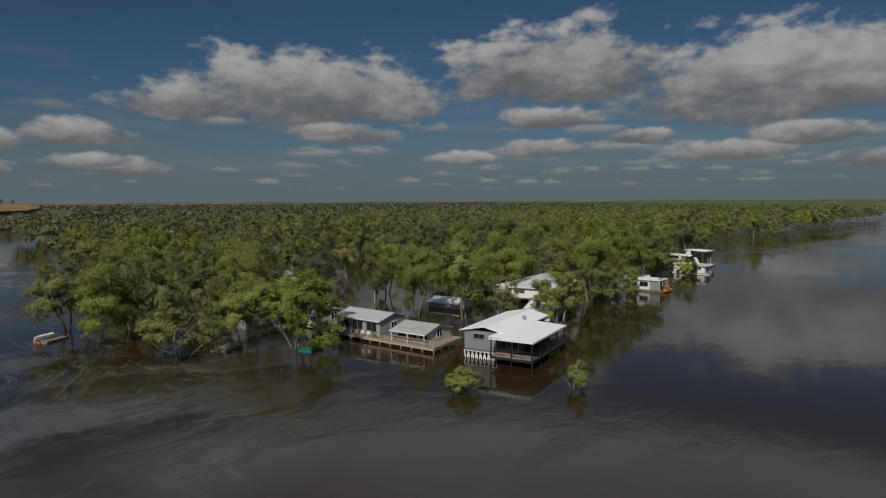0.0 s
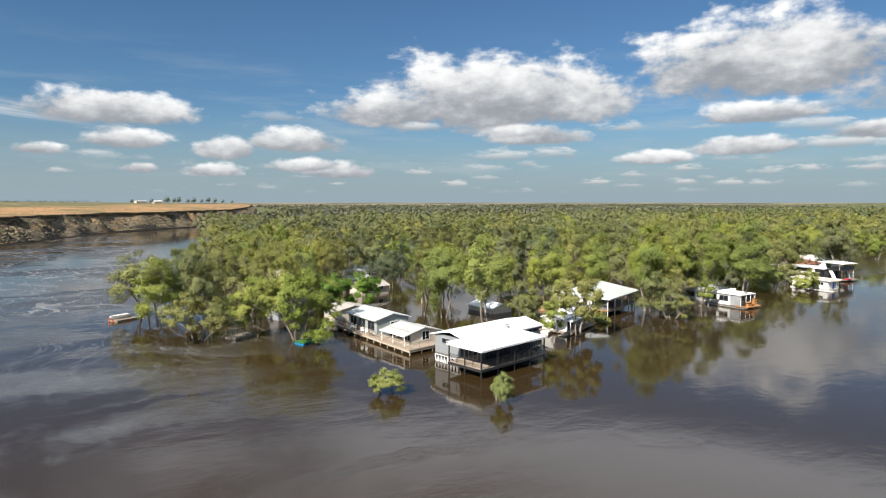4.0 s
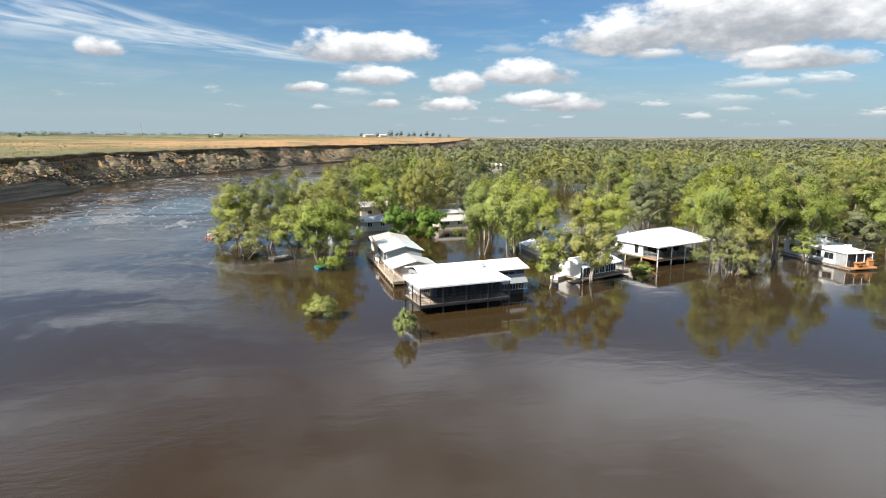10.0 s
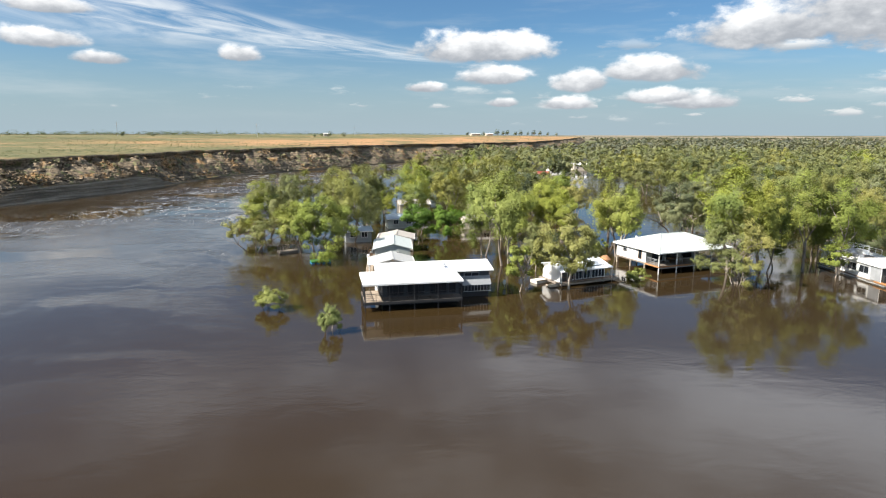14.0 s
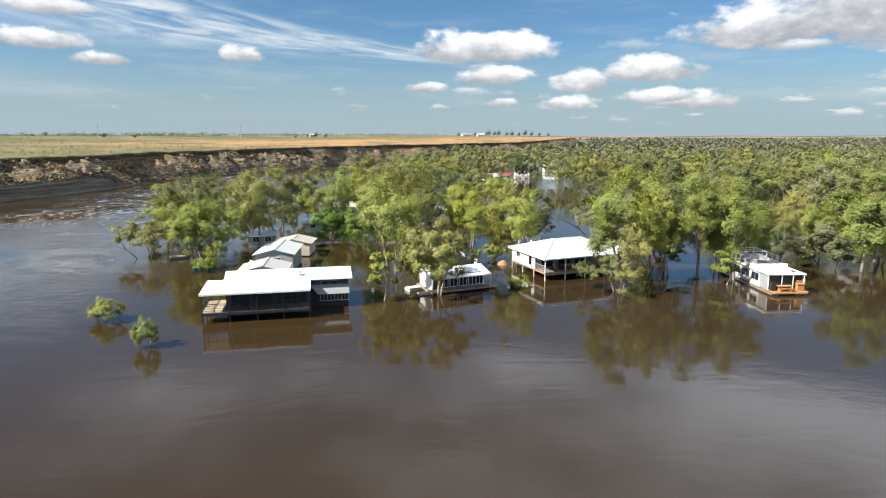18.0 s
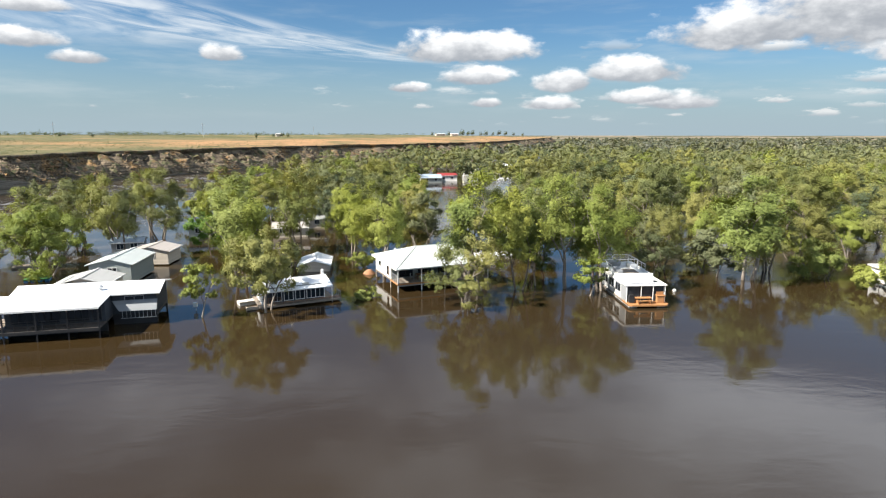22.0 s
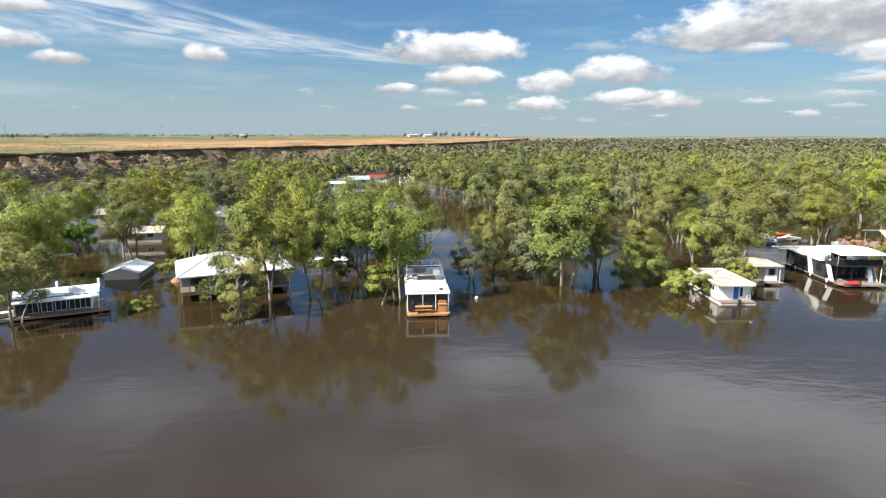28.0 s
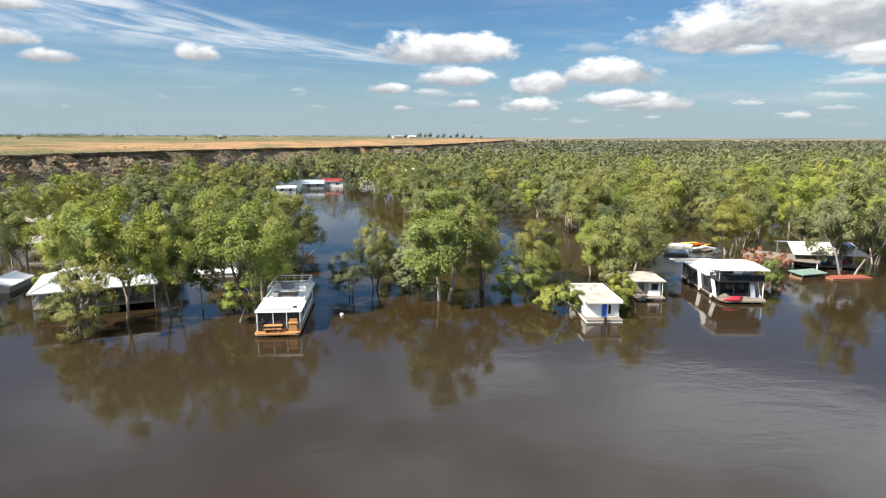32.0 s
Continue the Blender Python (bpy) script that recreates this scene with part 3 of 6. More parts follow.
def bank_material():
    m, n, b = material("limestone_bank")
    geo = n.add("ShaderNodeNewGeometry")
    p = geo.outputs["Position"]
    z = n.xyz(p)[2]
    up = n.xyz(geo.outputs["Normal"])[2]
    layer = n.noise(n.vec("MULTIPLY", p, (0.05, 0.05, 1.9)), 1.0, 5, 0.6, 0.3)
    blot, grain = n.noise(n.vec("MULTIPLY", p, (0.10, 0.10, 0.16)), 1.0, 5, 0.62), n.noise(p, 1.3, 5, 0.65)
    rock = n.mix(n.ramp(layer, 0.35, 0.65), (0.090, 0.070, 0.049, 1), (0.265, 0.208, 0.140, 1))
    rock = n.mix(n.ramp(blot, 0.53, 0.61), rock, (0.300, 0.185, 0.085, 1))
    rock = n.mix(n.math("MULTIPLY", n.ramp(grain, 0.46, 0.58), 0.8), rock, (0.058, 0.047, 0.036, 1))
    scrub = n.noise(n.vec("MULTIPLY", p, (0.35, 0.35, 0.35)), 1.0, 4, 0.6)
    rock = n.mix(n.math("MULTIPLY", n.ramp(scrub, 0.55, 0.60), 0.8), rock, (0.10, 0.105, 0.05, 1))
    wall = n.math("MULTIPLY", n.ramp(up, 0.45, 0.2), n.ramp(z, 6.2, 5.0))
    rock = n.mix(n.math("MULTIPLY", wall, 0.8), rock, n.mix(n.ramp(layer, 0.4, 0.62), (0.125, 0.112, 0.092, 1), (0.235, 0.215, 0.180, 1)))
    dry, tuft = n.noise(n.vec("MULTIPLY", p, (0.010, 0.010, 0)), 1.0, 5, 0.62), n.noise(n.vec("MULTIPLY", p, (0.16, 0.16, 0)), 1.0, 5, 0.7)
    grass = n.mix(n.ramp(dry, 0.44, 0.66), (0.118, 0.116, 0.056, 1), (0.190, 0.152, 0.076, 1))
    grass = n.mix(n.math("MULTIPLY", n.ramp(tuft, 0.42, 0.56), 0.9), grass, (0.085, 0.088, 0.042, 1))
    grass = n.mix(n.math("MULTIPLY", n.ramp(n.noise(n.vec("MULTIPLY", p, (0.012, 0.02, 0)), 1.0, 4), 0.55, 0.64), 0.6), grass, (0.30, 0.195, 0.105, 1))
    far = n.math("MULTIPLY", n.ramp(n.xyz(p)[1], 330.0, 480.0), n.ramp(n.noise(n.vec("MULTIPLY", p, (0.02, 0.02, 0)), 1.0, 5, 0.6), 0.36, 0.56))
    grass = n.mix(n.math("MULTIPLY", n.math("MULTIPLY", far, n.ramp(z, 17.0, 14.6)), 0.8), grass, (0.36, 0.20, 0.10, 1))
    top = n.math("MULTIPLY", n.ramp(z, 12.4, 13.2), n.ramp(up, 0.7, 0.9))
    n.link(n.mix(top, rock, grass), b.inputs["Base Color"])
    b.inputs["Roughness"].default_value = 0.95
    b.inputs["Specular IOR Level"].default_value = 0.15
    bump(n, b, n.math("ADD", layer, grain), 0.7, 0.5)
    return m


def bank_z(p, nrm, back):
    """Height and set-back of the plateau behind the edge."""
    return 13.2 + 6.6 * float(smooth(0, 420, back)) + 0.5 * fbm(p.x * 0.02, p.y * 0.02, 3) * min(1, back / 20)


def crag(x, y, z):
    """Broken rock: ridges at two sizes."""
    v = Vector((x, y, z))
    return noise.multi_fractal(v * 0.11, 0.8, 2.1, 4) - 1.0 + 0.55 * abs(noise.noise(v * 0.42)) + 0.3 * noise.noise(v * 0.9)


stations = along(BANK, lambda p: 1.1 if p.y > 90 and p.y < 420 else (3.0 if p.y < 640 else 12.0))
vs = []
ledge = []
SLOPE = 22
for i, (p, nrm) in enumerate(stations):
    cut = max(0.5, 0.9 + 1.2 * fbm(p.x * 0.03, p.y * 0.03, 1)) + 4.2 * float(smooth(168, 192, p.y) * (1 - smooth(232, 262, p.y)))   # height of the lower wall
    rim = 12.9 + 0.6 * fbm(p.x * 0.06, p.y * 0.06, 2)
    hang = float(smooth(-0.35, 0.2, fbm(p.x * 0.045, p.y * 0.045, 7)))
    over = rim - 0.7 - 2.6 * hang                                          # foot of the upper cliff
    reach = 14.0 + 5.0 * fbm(p.x * 0.02, p.y * 0.02, 5)
    gully = 6.0 * fbm(p.x * 0.05, p.y * 0.05, 9)
    notch = (0.5 + 1.3 * max(0.0, fbm(p.x * 0.09, p.y * 0.09, 13))) * hang
    jag = 0.9 * noise.noise(Vector((p.x * 0.33, p.y * 0.33, 4))) + 1.4 * fbm(p.x * 0.10, p.y * 0.10, 6)
    prof = [(-1.0, -2.0), (0.0, 0.02), (0.15, cut * 0.33), (0.05, cut * 0.36), (0.35, cut * 0.66), (0.2, cut * 0.7), (0.6, cut)]
    first = len(prof)
    for k in range(1, SLOPE + 1):
        t = k / (SLOPE + 1)
        prof.append((1.2 + (reach - 1.2) * t, cut + (over - cut) * (t ** 0.8)))
    last = len(prof)
    prof += [(reach + notch, over + 0.1), (reach + notch + 0.3, over + 0.5), (reach + notch, over + (rim - over) * 0.55), (reach - 0.1, over + (rim - over) * 0.6),
             (reach + 0.15, rim - 0.7), (reach - 0.1, rim - 0.62), (reach + 0.1, rim), (reach + 1.6, rim + 0.25)]
    lip = len(prof)
    for back in (5, 12, 24, 50, 90, 160, 280, 500, 1500):
        prof.append((reach + back, bank_z(p, nrm, back)))
    for c, (o, z) in enumerate(prof):
        q3 = p + nrm * o
        if first <= c < last:
            t = (c - first + 1) / (SLOPE + 1)
            env = min(1.0, 4 * t, 5 * (1 - t))
            a = crag(q3.x, q3.y, z * 0.6)
            q3 += nrm * (gully * math.sin(t * math.pi) + 1.1 * a * env)
            z += (2.5 * a + 0.6 * noise.noise(Vector((q3.x * 0.8, q3.y * 0.8, 5)))) * env
            z = z * 0.55 + 0.45 * (math.floor(z / 1.1) * 1.1 + 0.55)
        elif 0 < c < first:
            q3 += nrm * (1.3 * fbm(p.x * 0.07, p.y * 0.07, 8) + 0.5 * noise.noise(Vector((p.x * 0.5, p.y * 0.5, z))))
        elif c < lip:
            q3 += nrm * jag
        elif c < lip + 3:
            q3 += nrm * jag * 0.5
        vs.append((q3.x, q3.y, z))
    if 90 < p.y < 620:
        ledge.append((p, nrm, cut, over, reach, gully))
cols = len(vs) // len(stations)
fs = [(i * cols + c, i * cols + c + 1, (i + 1) * cols + c + 1, (i + 1) * cols + c) for i in range(len(stations) - 1) for c in range(cols - 1)]
M["bank"] = bank_material()
bank = tagged(new("riverbank", arrays("riverbank", np.array(vs), np.array(fs)[:, ::-1], "bank")), "eroded ochre limestone cliff under a dry grassy plateau", "cliff", kind="structure")


def boulder(seed, r):
    """An angular block: a cube cut down by slanting planes."""
    rg = random.Random(seed)
    bm = bmesh.new()
    bmesh.ops.create_cube(bm, size=2 * r)
    for _ in range(7):
        d = Vector((rg.gauss(0, 1), rg.gauss(0, 1), rg.gauss(0, 0.8))).normalized()
        g = bmesh.ops.bisect_plane(bm, geom=bm.verts[:] + bm.edges[:] + bm.faces[:], plane_co=d * r * rg.uniform(0.62, 0.95), plane_no=d, clear_outer=True)
        edges = [e for e in g["geom_cut"] if isinstance(e, bmesh.types.BMEdge)]
        if edges:
            bmesh.ops.contextual_create(bm, geom=edges)
    return bm


rocks = [mesh_of("boulder", boulder(k + 3, 1.0), "bank") for k in range(8)]
rng = random.Random(5)
for k in range(290):
    p, nrm, cut, over, reach, gully = ledge[int(rng.random() ** 1.25 * len(ledge))]
    t = rng.random() ** 0.9
    r = rng.uniform(0.3, 0.65) if k > 50 else rng.uniform(0.6, 1.4)
    c = p + nrm * (1.0 + (reach - 1) * t + gully * math.sin(t * math.pi))
    ob = shared("boulder", rocks[k % 8], bank)
    ob.matrix_world = Matrix.LocRotScale((c.x, c.y, cut + (over - cut) * t ** 0.8 + 0.2 * r + 0.3), Euler((rng.uniform(-.5, .5), rng.uniform(-.5, .5), rng.uniform(0, 6.3))), Vector((r * rng.uniform(0.9, 1.7), r, r * rng.uniform(0.5, 0.85))))


def rubble(count, seed):
    """Broken stone all over the slope, as one body."""
    rr = random.Random(seed)
    base = [(np.array([v.co[:] for v in me.vertices]), [tuple(q.vertices) for q in me.polygons]) for me in rocks]
    vs, fs = [], []
    for k in range(count):
        p, nrm, cut, over, reach, gully = ledge[int(rr.random() ** 1.2 * len(ledge))]
        t = rr.random()
        r = rr.choice((0.14, 0.18, 0.22, 0.3, 0.42)) * rr.uniform(0.8, 1.4)
        c = p + nrm * (0.3 + (reach - 0.3) * t + gully * math.sin(t * math.pi))
        m = np.array(Euler((rr.uniform(-.3, .3), rr.uniform(-.3, .3), rr.uniform(0, 6.3))).to_matrix()) * np.array([r * rr.uniform(0.9, 1.9), r * 1.2, r * rr.uniform(0.5, 0.9)])
        bv, bf = base[k % len(base)]
        n0 = len(vs)
        vs.extend((bv @ m.T + np.array([c.x, c.y, cut + (over - cut) * t ** 0.8 + 0.1 * r + 0.1])).tolist())
        fs.extend([tuple(i + n0 for i in q) for q in bf])
    me = bpy.data.meshes.new("rubble")
    me.from_pydata(vs, [], fs)
    me.materials.append(M["bank"])
    tagged(new("rubble", me), "fallen limestone rubble on the cliff slope", "stones", kind="stuff")


rubble(5200, 9)

# ---- trees ----
def leaf_cloud(centres, radii, outs, per, size, rng, droop=0.9, flat=0.9, wide=0.36):
    """Leaf sprays as small blades, spread through clumps and turned outwards; returns vertices and faces."""
    n = len(centres) * per
    c = np.repeat(np.array(centres), per, 0)
    r = np.repeat(np.array(radii), per, 0)
    o = np.repeat(np.array(outs), per, 0)
    d = rng.normal(size=(n, 3))
    d /= np.linalg.norm(d, axis=1)[:, None]
    rad = rng.uniform(0.1, 1.0, n) ** 0.55
    pos = c + d * (r * rad)[:, None] * np.array([1.0, 1.0, flat])
    a = rng.normal(size=(n, 3))
    a[:, 2] = a[:, 2] * 0.6 - droop
    up = d * 0.28 + o * 0.95 + np.array([0, 0, 0.2]) + rng.normal(size=(n, 3)) * 0.42
    b = np.cross(a, up)
    b /= np.linalg.norm(b, axis=1)[:, None] + 1e-9
    a = np.cross(up, b)
    a /= np.linalg.norm(a, axis=1)[:, None] + 1e-9
    L = size * rng.uniform(0.6, 1.45, n)[:, None]
    Wd = L * rng.uniform(wide * 0.75, wide * 1.25, n)[:, None]
    v = np.stack([pos - a * L * 0.45 - b * Wd * 0.5, pos - a * L * 0.3 + b * Wd * 0.5, pos + a * L * 0.6], 1).reshape(-1, 3)
    f = np.arange(n * 3).reshape(n, 3)
    return v, f


def gum(seed, height, spread, per=64, clumps=350, size=0.22, low=0.10, stems=2, lean=0.14, gaps=0.0, puff=1.0, heads=52, fill=34, limb=0.85, sub=2, wide=0.55):
    """A river gum: leaning trunks that fork into limbs under a billowing crown of clumps. Returns trunk bmesh, leaf arrays."""
    rg = random.Random(seed)
    bm = bmesh.new()
    tips = []
    R = spread * height * 0.5

    def grow(p, d, length, r, depth):
        pts, rad = [p], [r]
        n = 4
        for k in range(n):
            d = (d + Vector((rg.uniform(-1, 1), rg.uniform(-1, 1), rg.uniform(-0.25, 0.55))) * 0.22).normalized()
            p = p + d * (length / n)
            pts.append(p)
            rad.append(r * (1 - 0.42 * (k + 1) / n))
        tube(bm, pts, rad, 7 if depth == 0 else (5 if depth == 1 else 4))
        if depth >= sub:
            tips.append(p)
        else:
            kids = rg.choice((3, 4)) if depth == 0 else rg.choice((2, 3, 3))
            turn = rg.uniform(0, 6.3)
            for k in range(kids):
                a = turn + k * math.tau / kids + rg.uniform(-0.5, 0.5)
                out = rg.uniform(0.5, 1.0) if depth == 0 else rg.uniform(0.5, 1.1)
                nd = (d * 0.75 + Vector((math.cos(a), math.sin(a), 0)) * out * spread + Vector((0, 0, 0.12))).normalized()
                grow(pts[-1] if k else pts[-2 if depth == 0 else -1], nd, length * limb * rg.uniform(0.5, 0.75), rad[-1] * 0.72, depth + 1)

    for s in range(stems):
        a = rg.uniform(0, 6.3)
        d = Vector((math.cos(a) * lean, math.sin(a) * lean, 1)).normalized()
        base = Vector((math.cos(a), math.sin(a), 0)) * (0.35 if stems > 1 else 0)
        grow(base + Vector((0, 0, -1.6)), d, height * rg.uniform(0.32, 0.42) + 1.2, height * rg.uniform(0.012, 0.019), 0)
    # a lopsided crown of three or four masses at different heights, each made of many rounded pads of foliage
    masses = [(0.0, 0.0, height * 0.64, R * 0.74, height * 0.32)]
    turn = rg.uniform(0, 6.3)
    for k in range(rg.choice((2, 3, 3))):
        a = turn + k * 2.2 + rg.uniform(-0.4, 0.4)
        zc = height * rg.uniform(max(0.28, low + 0.16), 0.60)
        masses.append((math.cos(a) * R * 0.55, math.sin(a) * R * 0.55, zc, R * rg.uniform(0.42, 0.56), min(height * 0.27, zc - height * low)))
    lobes = []
    for k in range(heads):
        mx, my, mz, mr, mh = masses[0 if k % 5 < 2 else 1 + k % (len(masses) - 1)]
        u = rg.uniform(-1.0, 1.0)
        a, ring = rg.uniform(0, 6.3), math.sqrt(1 - u * u)
        r = height * rg.uniform(0.065, 0.115)
        q = rg.uniform(0.62, 1.0)
        z = max(mz + mh * u * q, height * low + r * 0.3)
        lobes.append((Vector((mx + math.cos(a) * ring * mr * q, my + math.sin(a) * ring * mr * q, min(z, height - r * 0.8))), r))
    for t in tips[::2]:
        if t.z < height * 0.92 and math.hypot(t.x, t.y) < R:
            lobes.append((t, height * 0.065))
    broad = sorted(math.hypot(c.x, c.y) + r * 0.9 for c, r in lobes)[int(len(lobes) * 0.88)]
    lobes = [(Vector((c.x * R / broad, c.y * R / broad, c.z)), r) for c, r in lobes]
    keep = [l for l in lobes if rg.random() >= gaps]
    cs, rs, os_ = [], [], []
    mid = Vector((0, 0, height * 0.45))
    while len(cs) < clumps:
        c0, r = rg.choice(keep)
        away = (c0 - mid).normalized()
        e = (Vector((rg.gauss(0, 1), rg.gauss(0, 1), rg.gauss(0.35, 0.8))).normalized() + away * 0.6).normalized()
        c = c0 + Vector((e.x * r, e.y * r, e.z * r * 0.9)) * rg.uniform(0.5, 1.05)
        if c.z < height * low * rg.uniform(0.5, 1.1):
            continue
        cs.append(c[:]), os_.append(((away + e * 0.6).normalized())[:]), rs.append(puff * rg.uniform(0.42, 0.98) * max(height, 7) / 13.0)
    rnd = np.random.default_rng(seed)
    v, f = leaf_cloud(cs, rs, os_, per, size, rnd, 0.9, 0.85, wide)
    # thicker foliage inside the heads
    v2, f2 = leaf_cloud([c[:] for c, _ in keep], [r * 0.75 for _, r in keep], [(0, 0, 1)] * len(keep), fill, size * 1.5, rnd, 0.4, 0.9, 0.7)
    v, f = np.concatenate([v, v2]), np.concatenate([f, f2 + len(v)])
    return bm, v, f


TREES = {}


def tree_kind(key, count, leaf, bark="bark_pale", **shape):
    TREES[key] = (shape["height"], shape["spread"], [])
    for k in range(count):
        bm, v, f = gum(sum(map(ord, key)) * 13 + k * 101, **shape)
        TREES[key][2].append((mesh_of("trunk", bm, bark, True), arrays("crown", v, f, leaf)))


tree_kind("gum", 6, "leaf_green", height=14, spread=0.68, low=0.10)
tree_kind("olive", 5, "leaf_olive", height=14, spread=0.82, stems=3, low=0.07)
tree_kind("pale", 3, "leaf_grey", height=12, spread=0.82, stems=2, lean=0.3, low=0.13, gaps=0.12)
tree_kind("tall", 3, "leaf_green", height=17, spread=0.50, stems=1, low=0.24, clumps=300, heads=40, gaps=0.08)
tree_kind("slim", 2, "leaf_green", bark="bark", height=9, spread=0.55, stems=1, clumps=105, per=40, low=0.30, size=0.25, puff=0.75, heads=18, fill=22)
tree_kind("open", 2, "leaf_olive", height=9, spread=1.15, stems=5, clumps=330, per=40, size=0.22, low=0.03, lean=0.6, fill=16, puff=1.0, heads=44, limb=0.95, gaps=0.1)
tree_kind("broad", 2, "leaf_green", height=12, spread=1.05, stems=4, clumps=520, per=60, size=0.22, low=0.03, lean=0.4, heads=66, fill=40)
tree_kind("high", 2, "leaf_grey", height=11, spread=0.92, stems=2, lean=0.25, low=0.22, size=0.23, clumps=320, gaps=0.12)
tree_kind("sparse", 2, "leaf_olive", height=11, spread=0.92, stems=3, lean=0.35, low=0.05, size=0.22, clumps=250, per=42, heads=36, fill=14, gaps=0.2)
tree_kind("bright", 2, "leaf_bright", height=7, spread=1.05, stems=2, clumps=260, per=56, size=0.22, low=0.04, fill=60, puff=1.3, heads=40)
tree_kind("bush", 3, "leaf_yellow", height=4, spread=1.0, stems=5, clumps=260, per=40, size=0.15, low=0.0, lean=0.45, puff=1.0, heads=44, fill=12, limb=0.5)
tree_kind("mound", 2, "leaf_yellow", height=4, spread=1.9, stems=3, clumps=190, per=44, size=0.19, low=0.02, lean=0.3, puff=1.1, heads=34, fill=50, limb=0.4)
tree_kind("tuft", 2, "leaf_yellow", bark="bark", height=1.6, spread=1.9, stems=3, clumps=130, per=46, size=0.15, low=-0.05, lean=0.4, puff=0.75, heads=30, fill=20, limb=0.4)
tree_kind("shrub", 2, "leaf_green", height=4, spread=1.35, stems=3, clumps=190, per=44, size=0.19, low=0.02, lean=0.4, puff=1.0, heads=34, fill=40, limb=0.45)
tree_kind("willow", 2, "leaf_grey", height=7, spread=1.0, stems=3, clumps=190, per=50, size=0.22, low=0.02, lean=0.5, puff=1.1, fill=40, limb=0.6)
tree_kind("dark", 2, "leaf_dark", bark="bark", height=13, spread=0.85, clumps=260)
tree_kind("brown", 1, "leaf_brown", bark="bark", height=4, spread=1.2, stems=3, clumps=140, per=44, size=0.18, low=0.02, lean=0.4, puff=0.7, heads=26, fill=40, limb=0.5)
BACK = dict(clumps=190, per=34, size=0.36, heads=38, fill=14, sub=1, puff=1.2, bark="bark")
tree_kind("back_green", 4, "leaf_green", height=13, spread=0.86, low=0.05, **BACK)
tree_kind("back_olive", 4, "leaf_olive", height=13, spread=0.92, low=0.04, **BACK)
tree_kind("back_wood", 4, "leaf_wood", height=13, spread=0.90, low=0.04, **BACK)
tree_kind("back_grey", 3, "leaf_grey", height=10, spread=1.05, low=0.03, **BACK)

SAY = {"gum": "tall river gum with green crown standing in flood water", "olive": "broad olive-green river gum with several trunks in water",
       "pale": "grey-green gum with pale twisted limbs in water", "tall": "tall straight pale-barked gum with high crown",
       "slim": "slim young gum with sparse green leaves", "open": "half-drowned sprawling gum with bare pale branches",
       "bright": "dense bright green garden tree in flood water", "bush": "small yellow-green bush sticking out of the water",
       "mound": "low rounded yellow-green shrub in flood water", "shrub": "low green shrub half under flood water", "willow": "soft grey-green willow-like tree drooping to the water",
       "broad": "broad domed river gum with foliage down to the water", "high": "grey-green gum with high crown leaning over a hut", "dark": "dark green dense tree behind the huts", "brown": "dead rust-brown bush beside the jetty",
       "tuft": "small yellow-green tuft of leaves above the water", "sparse": "many-stemmed gum with thin open olive foliage in water", "back_green": "green river gum in the flooded woods", "back_olive": "olive-green river gum in the flooded woods",
       "back_wood": "deep green river gum in the flooded woods", "back_grey": "low grey-green tree in the flooded woods"}
turner = random.Random(11)


def tree(key, x, y, height, width=0.0, which=None, turn=None, label=""):
    """A tree of a kind at a place, of the height given and, where given, the width of its crown."""
    base, spread, shapes = TREES[key]
    tr, cr = shapes[(turner.randrange(12) if which is None else which) % len(shapes)]
    a = turner.uniform(0, 360) if turn is None else turn
    s = height / base
    k = turner.uniform(0.9, 1.1)
    s1 = width / (base * spread) if width else s
    small = key in ("bush", "shrub", "brown", "mound", "tuft")
    ob = thing("bush" if small else "gum_tree" if key not in ("bright", "willow", "dark") else "tree", pose(x, y, 0, 0, 0, a), label or SAY[key], "bush" if small else "tree",
               "bushes in the water" if small else "trees of the flooded woods" if key[:5] == "back_" else "drowned trees of the river bank")
    ob.scale = (s1 * k, s1 / k, s)
    shared("trunk", tr, ob), shared("crown", cr, ob)
    return ob


# kind, place, height, width of the crown
NEAR = [("open", -29.3, 109, 7.6, 10.5), ("pale", -26, 118.3, 13.0, 7.5), ("olive", -13, 118.3, 14.5, 10), ("broad", -15.5, 101.8, 11.2, 12.5), ("olive", -12.8, 135.4, 14.8, 10.5), ("olive", -25.6, 131.6, 14.0, 9.5),
        ("gum", -20.5, 107.5, 9.5, 7.5), ("olive", -33, 138, 12.5, 12), ("olive", -20, 146, 13.5, 11), ("bright", -0.5, 127, 7.2), ("bright", 5.5, 126, 7.0), ("gum", 11.9, 105.6, 15.0, 8.5), ("gum", 14.6, 97.1, 15.6, 10.0),
        ("slim", 14.9, 80.2, 7.6), ("high", 21.9, 82.6, 10.6, 9.8), ("pale", 19, 92, 8.0, 7.0), ("olive", 38.7, 125, 9.5)]
